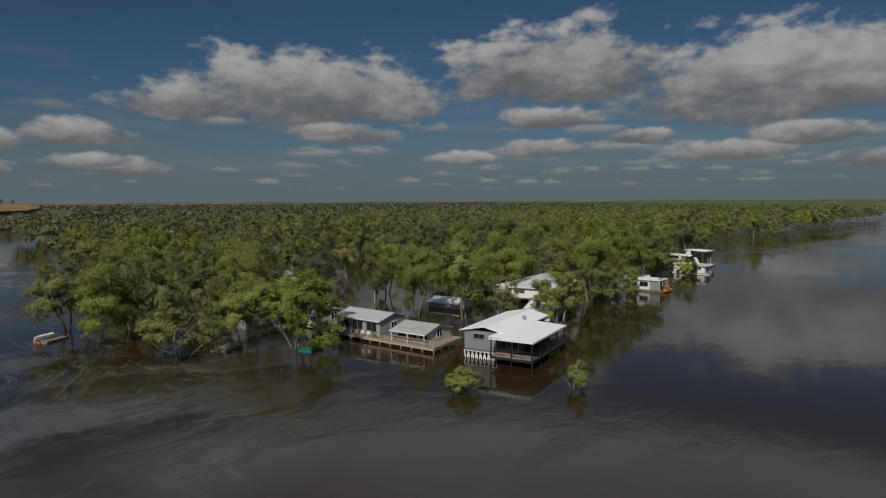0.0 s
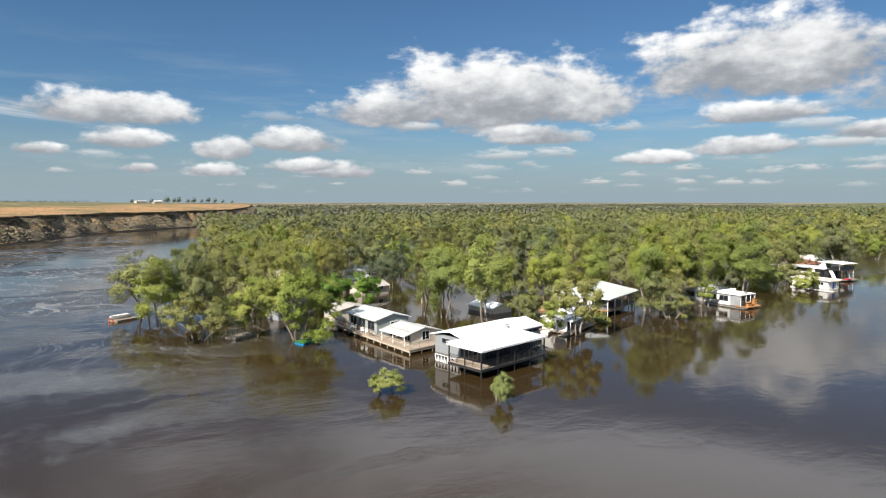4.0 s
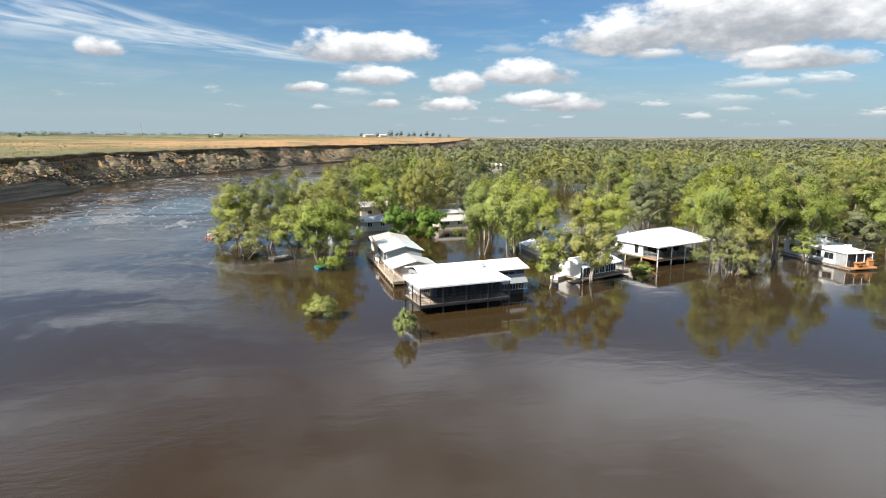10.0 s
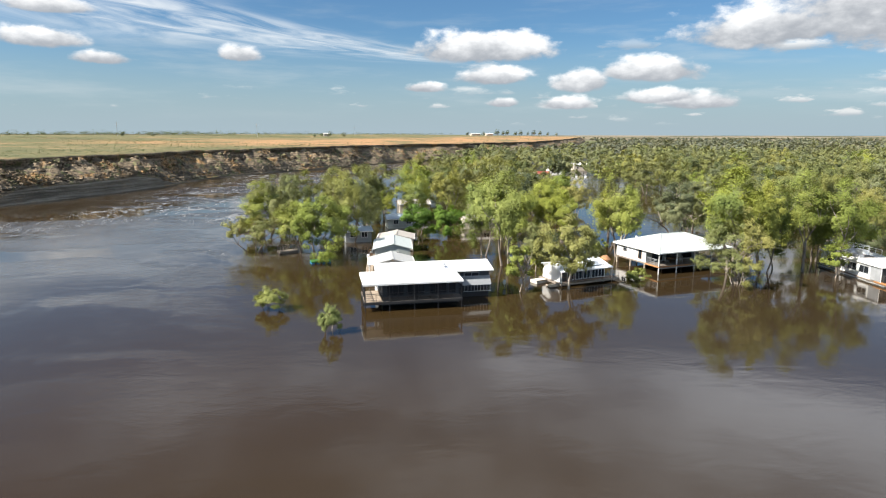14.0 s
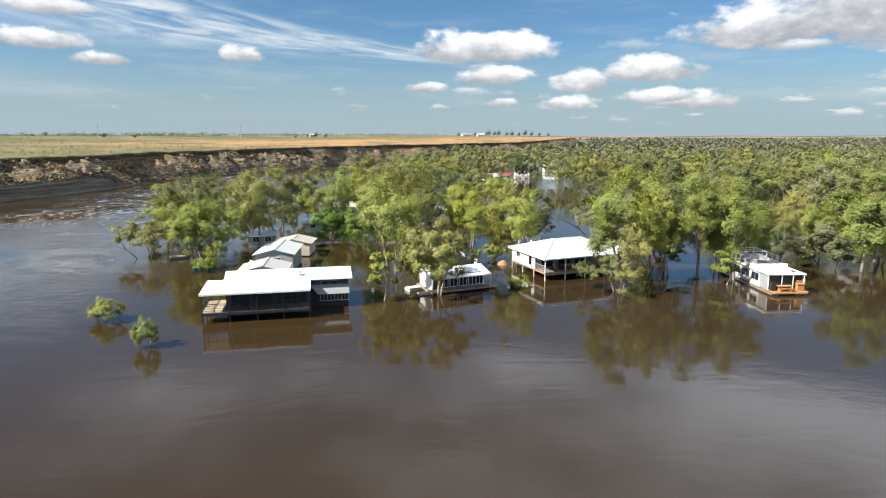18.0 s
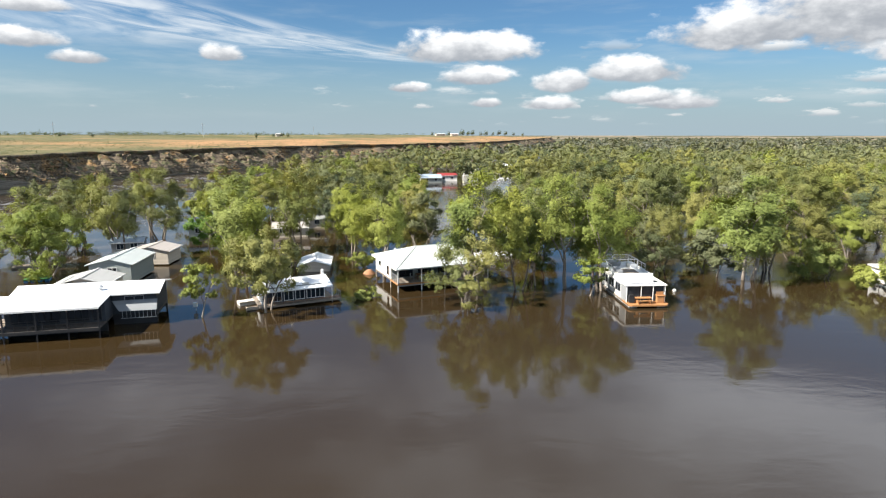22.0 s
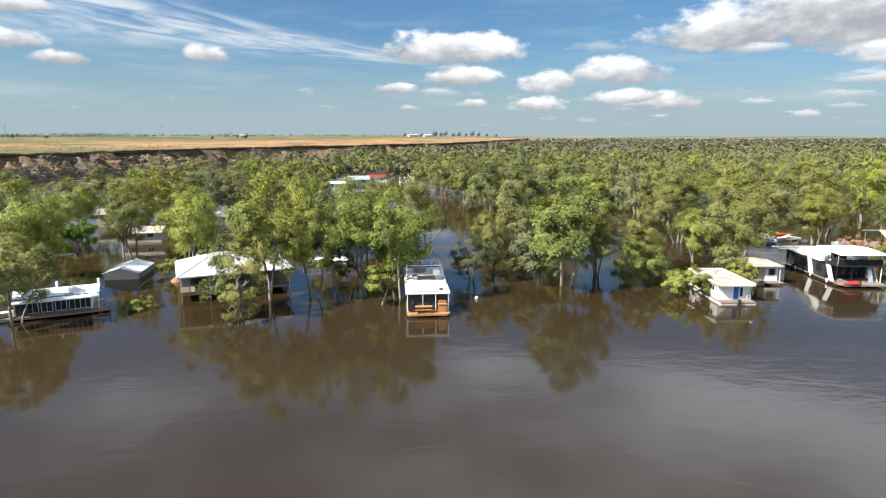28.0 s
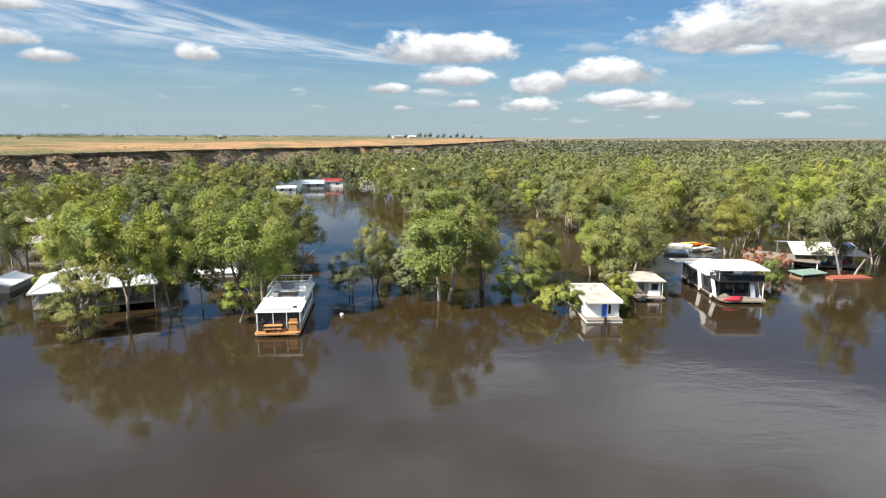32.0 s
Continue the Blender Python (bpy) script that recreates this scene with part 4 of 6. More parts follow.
NEAR += [("sparse", 46.4, 86.0, 10.8, 9.5), ("open", 46.2, 84.2, 5.6, 7.6), ("slim", 62.2, 88.7, 6.0, 4.2), ("gum", 48.2, 91.6, 16.6, 9.8), ("gum", 53.4, 92.4, 16.4, 7.6), ("tall", 60.0, 93.0, 16.8, 8.0), ("gum", 64.2, 91.2, 14.8, 9.0), ("slim", 56.2, 94.6, 8.0, 4.5), ("olive", 66.5, 101, 15.0, 9.0),
         ("dark", 74.6, 100.6, 6.8, 7.5), ("olive", 78.1, 105.0, 10.4, 6.5), ("gum", 87.9, 97.2, 15.6, 12.8), ("willow", 84.0, 101.2, 8.0, 10.0), ("olive", 93.4, 103, 12, 9.0), ("shrub", 102.0, 91.6, 4.2, 6.4), ("bush", 98.2, 98.1, 6.0, 6.4),
         ("olive", 102.0, 106.1, 10.2, 8.0), ("olive", 115.9, 105.4, 14.2, 12.0), ("gum", 112.7, 112, 9.5, 7.0), ("shrub", 111.3, 95.6, 4.0, 4.4), ("willow", 112.2, 99.9, 5.2, 4.6), ("shrub", 110.3, 92.8, 2.4),
         ("olive", 143.3, 128.3, 11.8, 10.0), ("pale", 154.4, 111.0, 17.5, 12.0), ("bush", 136.9, 103.0, 4.6, 3.2), ("brown", 141, 114, 4.2), ("brown", 144.5, 113, 3.6)]
NEAR += [("bush", -15.6, 71.7, 2.9, 3.7), ("bush", -6.85, 63.0, 3.3, 2.5), ("tuft", 33.5, 88.6, 1.5, 3.4), ("mound", 31.0, 106.5, 3.0), ("gum", 60, 117, 14),
         ("dark", 118, 118, 12), ("gum", 34.4, 103.6, 14.6, 8.6), ("pale", 40, 122, 11), ("olive", 18.0, 121.5, 13.6, 9.5), ("gum", 26, 128, 13), ("willow", 84, 125, 8), ("willow", 80, 118, 6.5), ("bush", 104, 112, 6),
         ("gum", -2, 143, 13), ("olive", 6, 150, 13), ("pale", 59.9, 135.9, 11.0, 14.0), ("tall", 277, 122, 18), ("dark", 57, 303, 12), ("dark", 63, 306, 11), ("dark", 37, 302, 12), ("olive", 30, 268, 10)]
for key, x, y, *size in NEAR:
    tree(key, x, y, *size)

# open water between the trees, and the ground of the houses: (x, y, radius)
CLEAR = [(2, 78, 14), (0, 90, 12), (-2, 103, 10), (-4, 116, 8), (24, 86, 9), (43, 97, 13), (24, 107, 9), (18, 112, 9), (12, 120, 8), (68, 92, 9), (106, 91, 9), (128, 101, 13),
         (150, 118, 13), (140, 130, 9), (138, 142, 8), (57, 155, 8), (60, 140, 6), (72, 108, 7), (78, 135, 6), (76, 150, 6), (77, 168, 7)]
CLEAR += [(66, 108, 6), (82, 112, 6), (103, 140, 6), (108, 148, 6), (74, 190, 7), (66, 215, 9), (58, 240, 10), (50, 262, 12), (12, 138, 7), (20, 160, 7), (-3, 163, 8), (62, 320, 9), (82, 360, 9), (88, 235, 8), (100, 112, 5), (120, 102, 6)]


CHANNELS = [([(47, 165), (47, 275)], 7.0), ([(45, 131), (52, 165), (57, 200), (50, 255)], 6.5), ([(72, 110), (66, 150), (60, 195), (50, 255)], 5.5), ([(3, 121), (0, 140)], 6.0), ([(30, 128), (33, 150)], 5.5),
            ([(70, 103), (79, 125), (78, 150), (76, 175), (68, 210), (56, 250)], 6.5), ([(100, 108), (106, 130), (108, 150), (114, 175)], 7.0),
            ([(8, 95), (14, 108), (17, 122), (14, 138)], 6.5), ([(20, 103), (34, 112), (48, 110)], 5.5), ([(58, 130), (57, 155), (66, 178)], 5.0), ([(136, 122), (140, 138), (150, 160)], 6.0)]


def near_line(x, y, line, wide):
    for (ax, ay), (bx, by) in zip(line, line[1:]):
        t = max(0.0, min(1.0, ((x - ax) * (bx - ax) + (y - ay) * (by - ay)) / ((bx - ax) ** 2 + (by - ay) ** 2)))
        if (x - ax - t * (bx - ax)) ** 2 + (y - ay - t * (by - ay)) ** 2 < wide * wide:
            return True
    return False


def wooded(x, y):
    """Whether trees stand at a place: east of the bend, behind the bank of the main river."""
    if x > 120:
        front = 119 - (x - 120) * 0.02
    else:
        front = 112 if 66 < x else 104
    left = float(np.interp(y, (95, 135, 150, 200, 300, 400, 500, 600, 800, 1300, 2000, 2500), (-24, -36, -18, -6, 8, 22, 60, 120, 205, 330, 480, 560)))
    if any(near_line(x, y, c, wd + 3.0) for c, wd in CHANNELS):
        return False
    return y > front and x > left and x < 560 + y and all((x - a) ** 2 + (y - b) ** 2 > (r + 2) ** 2 for a, b, r in CLEAR)


rng = random.Random(21)
placed = [(n[1], n[2]) for n in NEAR]
tries = 0
while len(placed) < 100 and tries < 20000:
    tries += 1
    x, y = rng.uniform(-36, 200), 104 + 46 * rng.random() ** 1.15
    if not wooded(x, y) or any((x - a) ** 2 + (y - b) ** 2 < 80 for a, b in placed):
        continue
    placed.append((x, y))
    tree(rng.choice(("gum", "gum", "olive", "olive", "pale", "olive", "gum", "olive", "willow", "dark")), x, y, rng.choice((rng.uniform(7, 11), rng.uniform(9.5, 13), rng.uniform(12, 15.5))))
tries = 0
while len(placed) < 300 and tries < 30000:
    tries += 1
    x, y = rng.uniform(-36, 240), 132 + 104 * rng.random() ** 1.2
    if not wooded(x, y) or any((x - a) ** 2 + (y - b) ** 2 < 76 for a, b in placed):
        continue
    placed.append((x, y))
    key = rng.choice(("back_green", "back_olive", "back_olive", "back_wood", "back_wood", "back_grey"))
    tree(key, x, y, rng.uniform(7, 11) if key == "back_grey" else rng.choice((rng.uniform(9, 12), rng.uniform(11, 15.5))))


TAKEN = {}


def woods(name, label, count, box_, per_tree, per, size, seed, leaf, sep, hh=(9, 14)):
    """Far woods as one body of many crowns."""
    rg = np.random.default_rng(seed)
    rr = random.Random(seed)
    cs, rs, os_ = [], [], []
    grid = TAKEN.setdefault(sep, {})
    made, tries = 0, 0
    while made < count and tries < count * 12:
        tries += 1
        x = rr.uniform(box_[0], box_[1])
        y = box_[2] + (box_[3] - box_[2]) * rr.random() ** box_[4]
        key = (int(x / sep), int(y / sep))
        if key in grid or not wooded(x, y) or (y < 236 and x < 238):
            continue
        grid[key] = 1
        made += 1
        h = rr.uniform(*hh) * rr.choice((0.7, 0.9, 1.0, 1.0, 1.12))
        R = h * rr.uniform(0.32, 0.46)
        heads = []
        for k in range(8):
            u = 1 - k / 5.5
            ring = R * math.sqrt(max(0.1, 1 - u * u)) * rr.uniform(0.55, 0.85)
            heads.append((math.cos(k * 2.4) * ring, math.sin(k * 2.4) * ring, h * (0.58 + 0.26 * u), h * rr.uniform(0.11, 0.16)))
        for _ in range(per_tree):
            hx, hy, hz, hr = rr.choice(heads)
            away = Vector((hx, hy, hz - h * 0.5)).normalized()
            e = (Vector((rr.gauss(0, 1), rr.gauss(0, 1), rr.gauss(0.4, 0.9))).normalized() + away * 0.7).normalized()
            cs.append((x + hx + e.x * hr, y + hy + e.y * hr, hz + e.z * hr * 0.9)), rs.append(h * rr.uniform(0.035, 0.06)), os_.append(tuple((e + away * 0.5).normalized()))
        for hx, hy, hz, hr in heads:
            cs.append((x + hx, y + hy, hz)), rs.append(hr * 0.8), os_.append((0, 0, 1))
    v, f = leaf_cloud(cs, rs, os_, per, size, rg, 0.5, 0.9, 0.6)
    tagged(new(name, arrays(name, v, f, leaf)), label, "woods", kind="stuff")


woods("woods", "bright green gum woods of the flooded plain", 60, (-40, 420, 100, 270, 0.9), 64, 16, 0.56, 13, "leaf_green", 10.1, (8, 15.5))
woods("woods", "dense gum woods of the flooded plain", 170, (-40, 420, 100, 270, 0.9), 64, 16, 0.56, 3, "leaf_olive", 10.4, (8, 15.5))
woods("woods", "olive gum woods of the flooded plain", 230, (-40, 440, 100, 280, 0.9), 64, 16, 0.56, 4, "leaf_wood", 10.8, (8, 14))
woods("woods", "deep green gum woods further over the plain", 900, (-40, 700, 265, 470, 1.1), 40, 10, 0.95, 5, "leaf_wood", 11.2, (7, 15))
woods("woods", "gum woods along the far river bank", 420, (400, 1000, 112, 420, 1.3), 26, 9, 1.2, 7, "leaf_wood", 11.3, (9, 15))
woods("far_woods", "distant gum woods towards the horizon", 2300, (0, 1300, 450, 1100, 1.3), 13, 5, 2.6, 6, "leaf_hazed", 11.6)
woods("far_woods", "hazy distant woods on the plain", 1500, (200, 3200, 900, 2600, 1.6), 9, 5, 4.5, 8, "leaf_hazed", 18.0, (6, 9))

# ---- buildings ----
def posts(parent, spots, z0, z1, w=0.10, mat="black", name="post"):
    me = mesh_of(name, blk(-w / 2, w / 2, -w / 2, w / 2, z0, z1), mat)
    for x, y in spots:
        shared(name, me, parent, Matrix.Translation((x, y, 0)))


def railing(parent, a, b, z, height=1.0, mat="black", step=1.3, wires=3, name="railing"):
    """Rail, wires and uprights from a to b at floor height z."""
    a, b = Vector((*a, z)), Vector((*b, z))
    L, d = (b - a).length, (b - a).normalized()
    n = d.cross(Vector((0, 0, 1)))

    def bar(bm, p, q, w, h):
        vs = [bm.verts.new(c) for c in (p - n * w, q - n * w, q + n * w, p + n * w)]
        ws = [bm.verts.new(v.co + Vector((0, 0, h))) for v in vs]
        for f in ((3, 2, 1, 0), (4, 5, 6, 7), (0, 1, 5, 4), (1, 2, 6, 5), (2, 3, 7, 6), (3, 0, 4, 7)):
            al = vs + ws
            bm.faces.new([al[i] for i in f])
        return bm

    top = part(name, bar(bmesh.new(), a + Vector((0, 0, height - 0.06)), b + Vector((0, 0, height - 0.06)), 0.04, 0.06), mat, parent)
    for k in range(wires):
        h = height * (k + 0.7) / (wires + 0.6)
        part("rail_wire", bar(bmesh.new(), a + Vector((0, 0, h)), b + Vector((0, 0, h)), 0.012, 0.03), mat, top)
    cnt = max(2, round(L / step) + 1)
    me = mesh_of("baluster", blk(-0.025, 0.025, -0.025, 0.025, 0, height - 0.06), mat)
    for k in range(cnt):
        p = a + d * (L * k / (cnt - 1))
        shared("baluster", me, top, Matrix.Translation(p))
    return top


def window(parent, centre, normal, w, h, frame_mat="white", panes=2, name="window"):
    """A framed window set on a wall; its sill at the bottom of the opening."""
    c, n = Vector(centre), Vector(normal).normalized()
    m = Matrix.Translation(c) @ n.to_track_quat("-Y", "Z").to_matrix().to_4x4()
    bm = bmesh.new()
    t = 0.06
    for b in ((-w / 2, w / 2, -0.05, 0.03, -h / 2, -h / 2 + t), (-w / 2, w / 2, -0.05, 0.03, h / 2 - t, h / 2), (-w / 2, -w / 2 + t, -0.05, 0.03, -h / 2 + t, h / 2 - t), (w / 2 - t, w / 2, -0.05, 0.03, -h / 2 + t, h / 2 - t)):
        box(bm, *b)
    for k in range(1, panes):
        x = -w / 2 + w * k / panes
        box(bm, x - 0.02, x + 0.02, -0.045, 0.03, -h / 2 + t, h / 2 - t)
    fr = part(name, bm, frame_mat, parent)
    fr.matrix_local = m
    for k in range(panes):
        x0 = -w / 2 + w * k / panes + 0.03
        part("pane", blk(x0, x0 + w / panes - 0.06, -0.02, 0.0, -h / 2 + 0.05, h / 2 - 0.05), "glass", fr)
    return fr


def gable_roof(parent, u0, u1, v0, v1, eave, ridge, mat, along_u=True, over=0.0, at=None, thick=0.09):
    """Two roof sheets that meet at a ridge, a ridge cap and gutters."""
    if along_u:
        mid = (v0 + v1) / 2 if at is None else at
        part("roof_sheet", slab([(u0, v0, eave), (u1, v0, eave), (u1, mid, ridge), (u0, mid, ridge)], thick), mat, parent)
        part("roof_sheet", slab([(u0, mid, ridge), (u1, mid, ridge), (u1, v1, eave), (u0, v1, eave)], thick), mat, parent)
        part("ridge_cap", blk(u0, u1, mid - 0.15, mid + 0.15, ridge - 0.01, ridge + 0.05), mat, parent)
        for v in (v0 - 0.06, v1 + 0.02):
            part("gutter", blk(u0, u1, v, v + 0.05, eave - 0.14, eave + 0.0), "white", parent)
    else:
        mid = (u0 + u1) / 2 if at is None else at
        part("roof_sheet", slab([(u0, v0, eave), (mid, v0, ridge), (mid, v1, ridge), (u0, v1, eave)], thick), mat, parent)
        part("roof_sheet", slab([(mid, v0, ridge), (u1, v0, eave), (u1, v1, eave), (mid, v1, ridge)], thick), mat, parent)
        part("ridge_cap", blk(mid - 0.15, mid + 0.15, v0, v1, ridge - 0.01, ridge + 0.05), mat, parent)
        for u in (u0 - 0.06, u1 + 0.02):
            part("gutter", blk(u, u + 0.05, v0, v1, eave - 0.14, eave + 0.0), "white", parent)


HOUSE_TURN = 11.85
HOUSE_AT = (-4.34, 70.38)


def pavilion():
    """The stilt house with the white roof and a black verandah, at the bend of the river."""
    h = thing("stilt_house", pose(*HOUSE_AT, 0, 0, 0, HOUSE_TURN), "stilt house with white metal roof and black verandah in flood", "house", "river houses")
    fl = 1.2
    # verandah roof and main gable
    part("roof_sheet", slab([(0, 0, 3.40), (12.1, 0, 3.40), (12.1, 4.6, 3.62), (0, 5.85, 3.66)], 0.10), "roof_white", h, "flat white verandah roof sheet")
    part("fascia", blk(0, 12.1, -0.03, 0.0, 3.20, 3.41), "white", h)
    part("fascia", blk(-0.03, 0.0, 0, 5.85, 3.24, 3.46), "white", h)
    gable_roof(h, 1.95, 17.1, 4.35, 10.9, 3.58, 4.28, "roof_white", True, at=7.5)
    # walls
    part("floor", blk(2.3, 16.6, 4.9, 10.4, fl - 0.2, fl), "deck_grey", h)
    # front boards are darkened in colour to stand for the roof's shade
    part("floor", blk(2.3, 12.0, 2.2, 4.9, fl - 0.2, fl), "deck_shaded", h)
    part("verandah_deck", blk(2.3, 12.0, 0.15, 2.2, fl - 0.16, fl), "deck_shaded", h)
    part("verandah_deck", blk(0.15, 2.3, 0.15, 5.7, fl - 0.16, fl), "deck_pale", h, "pale sunlit timber deck")
    part("wall", blk(2.45, 16.6, 10.2, 10.4, 0.35, 3.55), "wall_grey", h)
    part("wall", blk(2.3, 2.45, 5.8, 10.4, 0.9, 3.58), "wall_grey", h, "pale grey end wall")
    part("wall", blk(16.45, 16.6, 4.9, 10.2, 0.9, 3.55), "wall_navy", h)
    part("wall", blk(12.0, 16.45, 4.9, 5.05, fl, 3.55), "wall_navy", h)
    part("wall", blk(2.5, 12.0, 2.3, 2.42, fl, 3.40), "wall_navy", h, "dark glazed verandah wall")
    part("wall", blk(11.85, 12.0, 2.42, 4.9, fl, 3.40), "wall_navy", h)
    part("wall", blk(2.5, 2.62, 2.42, 5.8, fl, 3.40), "wall_navy", h)
    for u in (4.1, 6.6, 9.4):
        window(h, (u, 2.29, 2.25), (0, -1, 0), 2.1, 1.9, "black", 3, "sliding_door")
    window(h, (11.2, 2.29, 2.3), (0, -1, 0), 0.9, 1.9, "black", 1, "door")
    window(h, (2.48, 4.1, 2.25), (-1, 0, 0), 2.4, 1.9, "grey", 3, "sliding_door")
    window(h, (14.3, 4.88, 2.9), (0, -1, 0), 2.0, 0.6, "grey", 2)
    window(h, (2.28, 8.3, 2.9), (-1, 0, 0), 1.6, 0.7, "grey", 2)
    # skirt of lattice boards below the grey end
    me = mesh_of("skirt_slat", blk(-0.08, 0.08, -0.02, 0.02, 0.0, 0.92), "white")
    for k in range(16):
        shared("skirt_slat", me, h, Matrix.Translation((2.32, 5.9 + k * 0.29, 0.0)) @ Matrix.Rotation(radians(90), 4, "Z") @ Matrix.Rotation(radians(12 if k % 2 else -8), 4, "Y"))
    part("skirt_rail", blk(2.26, 2.36, 5.8, 10.4, 0.86, 0.94), "white", h)
    # sloping shade awning and white lattice on the charcoal end
    part("awning", slab([(12.9, 3.9, 1.75), (16.7, 3.9, 1.75), (16.7, 4.85, 2.75), (12.0, 4.85, 2.75)], 0.04), "wall_grey", h, "pale grey sloping shade awning")
    me = mesh_of("lattice_post", blk(-0.02, 0.02, -0.02, 0.02, 0.9, 1.72), "steel")
    for k in range(9):
        shared("lattice_post", me, h, Matrix.Translation((13.2 + k * 0.42, 4.0, 0)))
    part("lattice_rail", blk(13.0, 16.7, 3.98, 4.02, 0.88, 0.93), "steel", h)
    # stilts, posts and rail
    posts(h, [(0.2, 0.2), (3.1, 0.2), (6.1, 0.2), (9.0, 0.2), (11.9, 0.2), (0.2, 2.9), (0.2, 5.6)], -2.4, 3.4, 0.13, "black")
    posts(h, [(2.6, 2.6), (6, 2.6), (9, 2.6), (12, 2.6), (2.4, 6), (2.4, 10.2), (7, 10.2), (12, 10.2), (16.5, 10.2), (16.5, 5), (12.2, 5), (7, 6), (12, 7)], -2.4, fl, 0.16, "black", "stilt")
    part("bearer", blk(0.15, 12.0, 0.08, 0.15, fl - 0.34, fl - 0.02), "black", h)
    part("bearer", blk(0.08, 0.15, 0.15, 5.7, fl - 0.34, fl - 0.02), "black", h)
    # black sheets added to stand in for the deep shade under the floor
    part("underfloor_screen", blk(2.6, 12.0, 2.7, 2.76, -0.2, fl - 0.2), "black", h)
    part("underfloor_screen", blk(2.54, 2.6, 2.76, 5.6, -0.2, fl - 0.2), "black", h)
    part("underfloor_screen", blk(12.0, 16.5, 4.86, 4.9, -0.2, fl), "black", h)
    railing(h, (0.2, 0.2), (11.9, 0.2), fl)
    railing(h, (0.2, 0.2), (0.2, 5.6), fl)
    # spinning roof vent
    part("roof_vent", tube(bmesh.new(), [(10.8, 5.6, 3.8), (10.8, 5.6, 4.02), (10.8, 5.6, 4.08), (10.8, 5.6, 4.25), (10.8, 5.6, 4.42)], [0.16, 0.16, 0.30, 0.33, 0.10], 12), "steel", h, "round galvanised spinning vent")


pavilion()
house_m = pose(*HOUSE_AT, 0, 0, 0, HOUSE_TURN)


def cottage(u0, v0, a, b, turn, eave, ridge, mat_roof, mat_wall, label, porch=True):
    h = thing("river_cottage", house_m @ pose(u0, v0, 0, 0, 0, turn), label, "cottage", "river houses")
    fl = 0.75
    gable_roof(h, 0, a, 0, b, eave, ridge, mat_roof, False, at=a * 0.52)
    i0 = 1.35 if porch else 0.35
    part("wall", blk(i0, a - 0.3, 0.25, 0.4, 0.2, eave), mat_wall, h)
    part("wall", blk(i0, a - 0.3, b - 0.4, b - 0.25, 0.2, eave), mat_wall, h)
    part("wall", blk(i0, i0 + 0.12, 0.4, b - 0.4, 0.2, eave + 0.05), mat_wall, h)
    part("wall", blk(a - 0.42, a - 0.3, 0.4, b - 0.4, 0.2, eave), mat_wall, h)
    for v in (0.25, b - 0.4):
        part("gable_end", prism([(i0, eave - 0.02), (a - 0.3, eave - 0.02), (a * 0.52, ridge - 0.12)], v, v + 0.14), mat_wall, h)
    for k in range(3):
        window(h, (i0 - 0.02, b * (0.2 + 0.3 * k), fl + 1.2), (-1, 0, 0), b * 0.22, 1.35, "grey", 2)
    window(h, (a * 0.55, 0.23, fl + 1.15), (0, -1, 0), 1.3, 1.3, "white", 2)
    posts(h, [(0.15, 0.3), (0.15, b * 0.5), (0.15, b - 0.3)] if porch else [], 0.7, eave - 0.05, 0.09, "white")
    return h


cottage(1.95, 16.2, 6.8, 6.2, -4, 2.25, 3.10, "roof_grey", "wall_cream", "small cottage with grey gable roof beside a timber walkway")
cottage(3.40, 24.8, 6.2, 9.3, -7, 3.0, 3.80, "roof_sage", "wall_sage", "long cottage with pale green gable roof over deck", False)
cottage(5.20, 38.2, 6.8, 6.0, -10, 2.35, 3.1, "roof_rust", "wall_cream", "older hut with weathered patchy iron roof", False)

deck = thing("deck", house_m, "sun-bleached timber walkway deck on posts over water", "deck", "")
part("decking", slab([(1.35, 14.5, 0.74), (9.4, 14.5, 0.74), (9.4, 16.1, 0.74), (3.6, 16.3, 0.74), (6.6, 38.0, 0.74), (4.0, 38.0, 0.74)], 0.14), "deck_pale", deck)
part("joist", slab([(1.38, 14.5, 0.60), (1.52, 14.5, 0.60), (4.16, 38.0, 0.60), (4.02, 38.0, 0.60)], 0.24), "timber_pale", deck)
part("joist", blk(1.55, 9.4, 14.52, 14.66, 0.36, 0.60), "timber_pale", deck)
posts(deck, [(1.5 + 0.213 * k, 14.6 + k * 1.9) for k in range(13)] + [(3.6, 14.6), (5.6, 14.6), (7.6, 14.6)], -2.4, 0.6, 0.12, "timber_pale")
railing(deck, (1.5, 14.7), (2.35, 22.5), 0.74, 0.9, "timber_pale", 1.5, 1)
railing(deck, (1.5, 14.6), (6.5, 14.6), 0.74, 0.9, "timber_pale", 1.5, 1)
railing(deck, (2.5, 23.5), (4.1, 37.5), 0.74, 0.9, "timber", 2.2, 1)


def deck_chair(m, mat, label):
    c = thing("deck_chair", m, label, "chair", "chairs on the deck")
    part("seat", blk(-0.25, 0.25, -0.25, 0.25, 0.40, 0.45), mat, c)
    part("backrest", slab([(-0.25, 0.22, 0.95), (0.25, 0.22, 0.95), (0.25, 0.28, 0.95), (-0.25, 0.28, 0.95)], 0.5), mat, c)
    me = mesh_of("leg", blk(-0.02, 0.02, -0.02, 0.02, 0, 0.40), mat)
    for x in (-0.22, 0.22):
        for y in (-0.22, 0.22):
            shared("leg", me, c, Matrix.Translation((x, y, 0)))
    return c


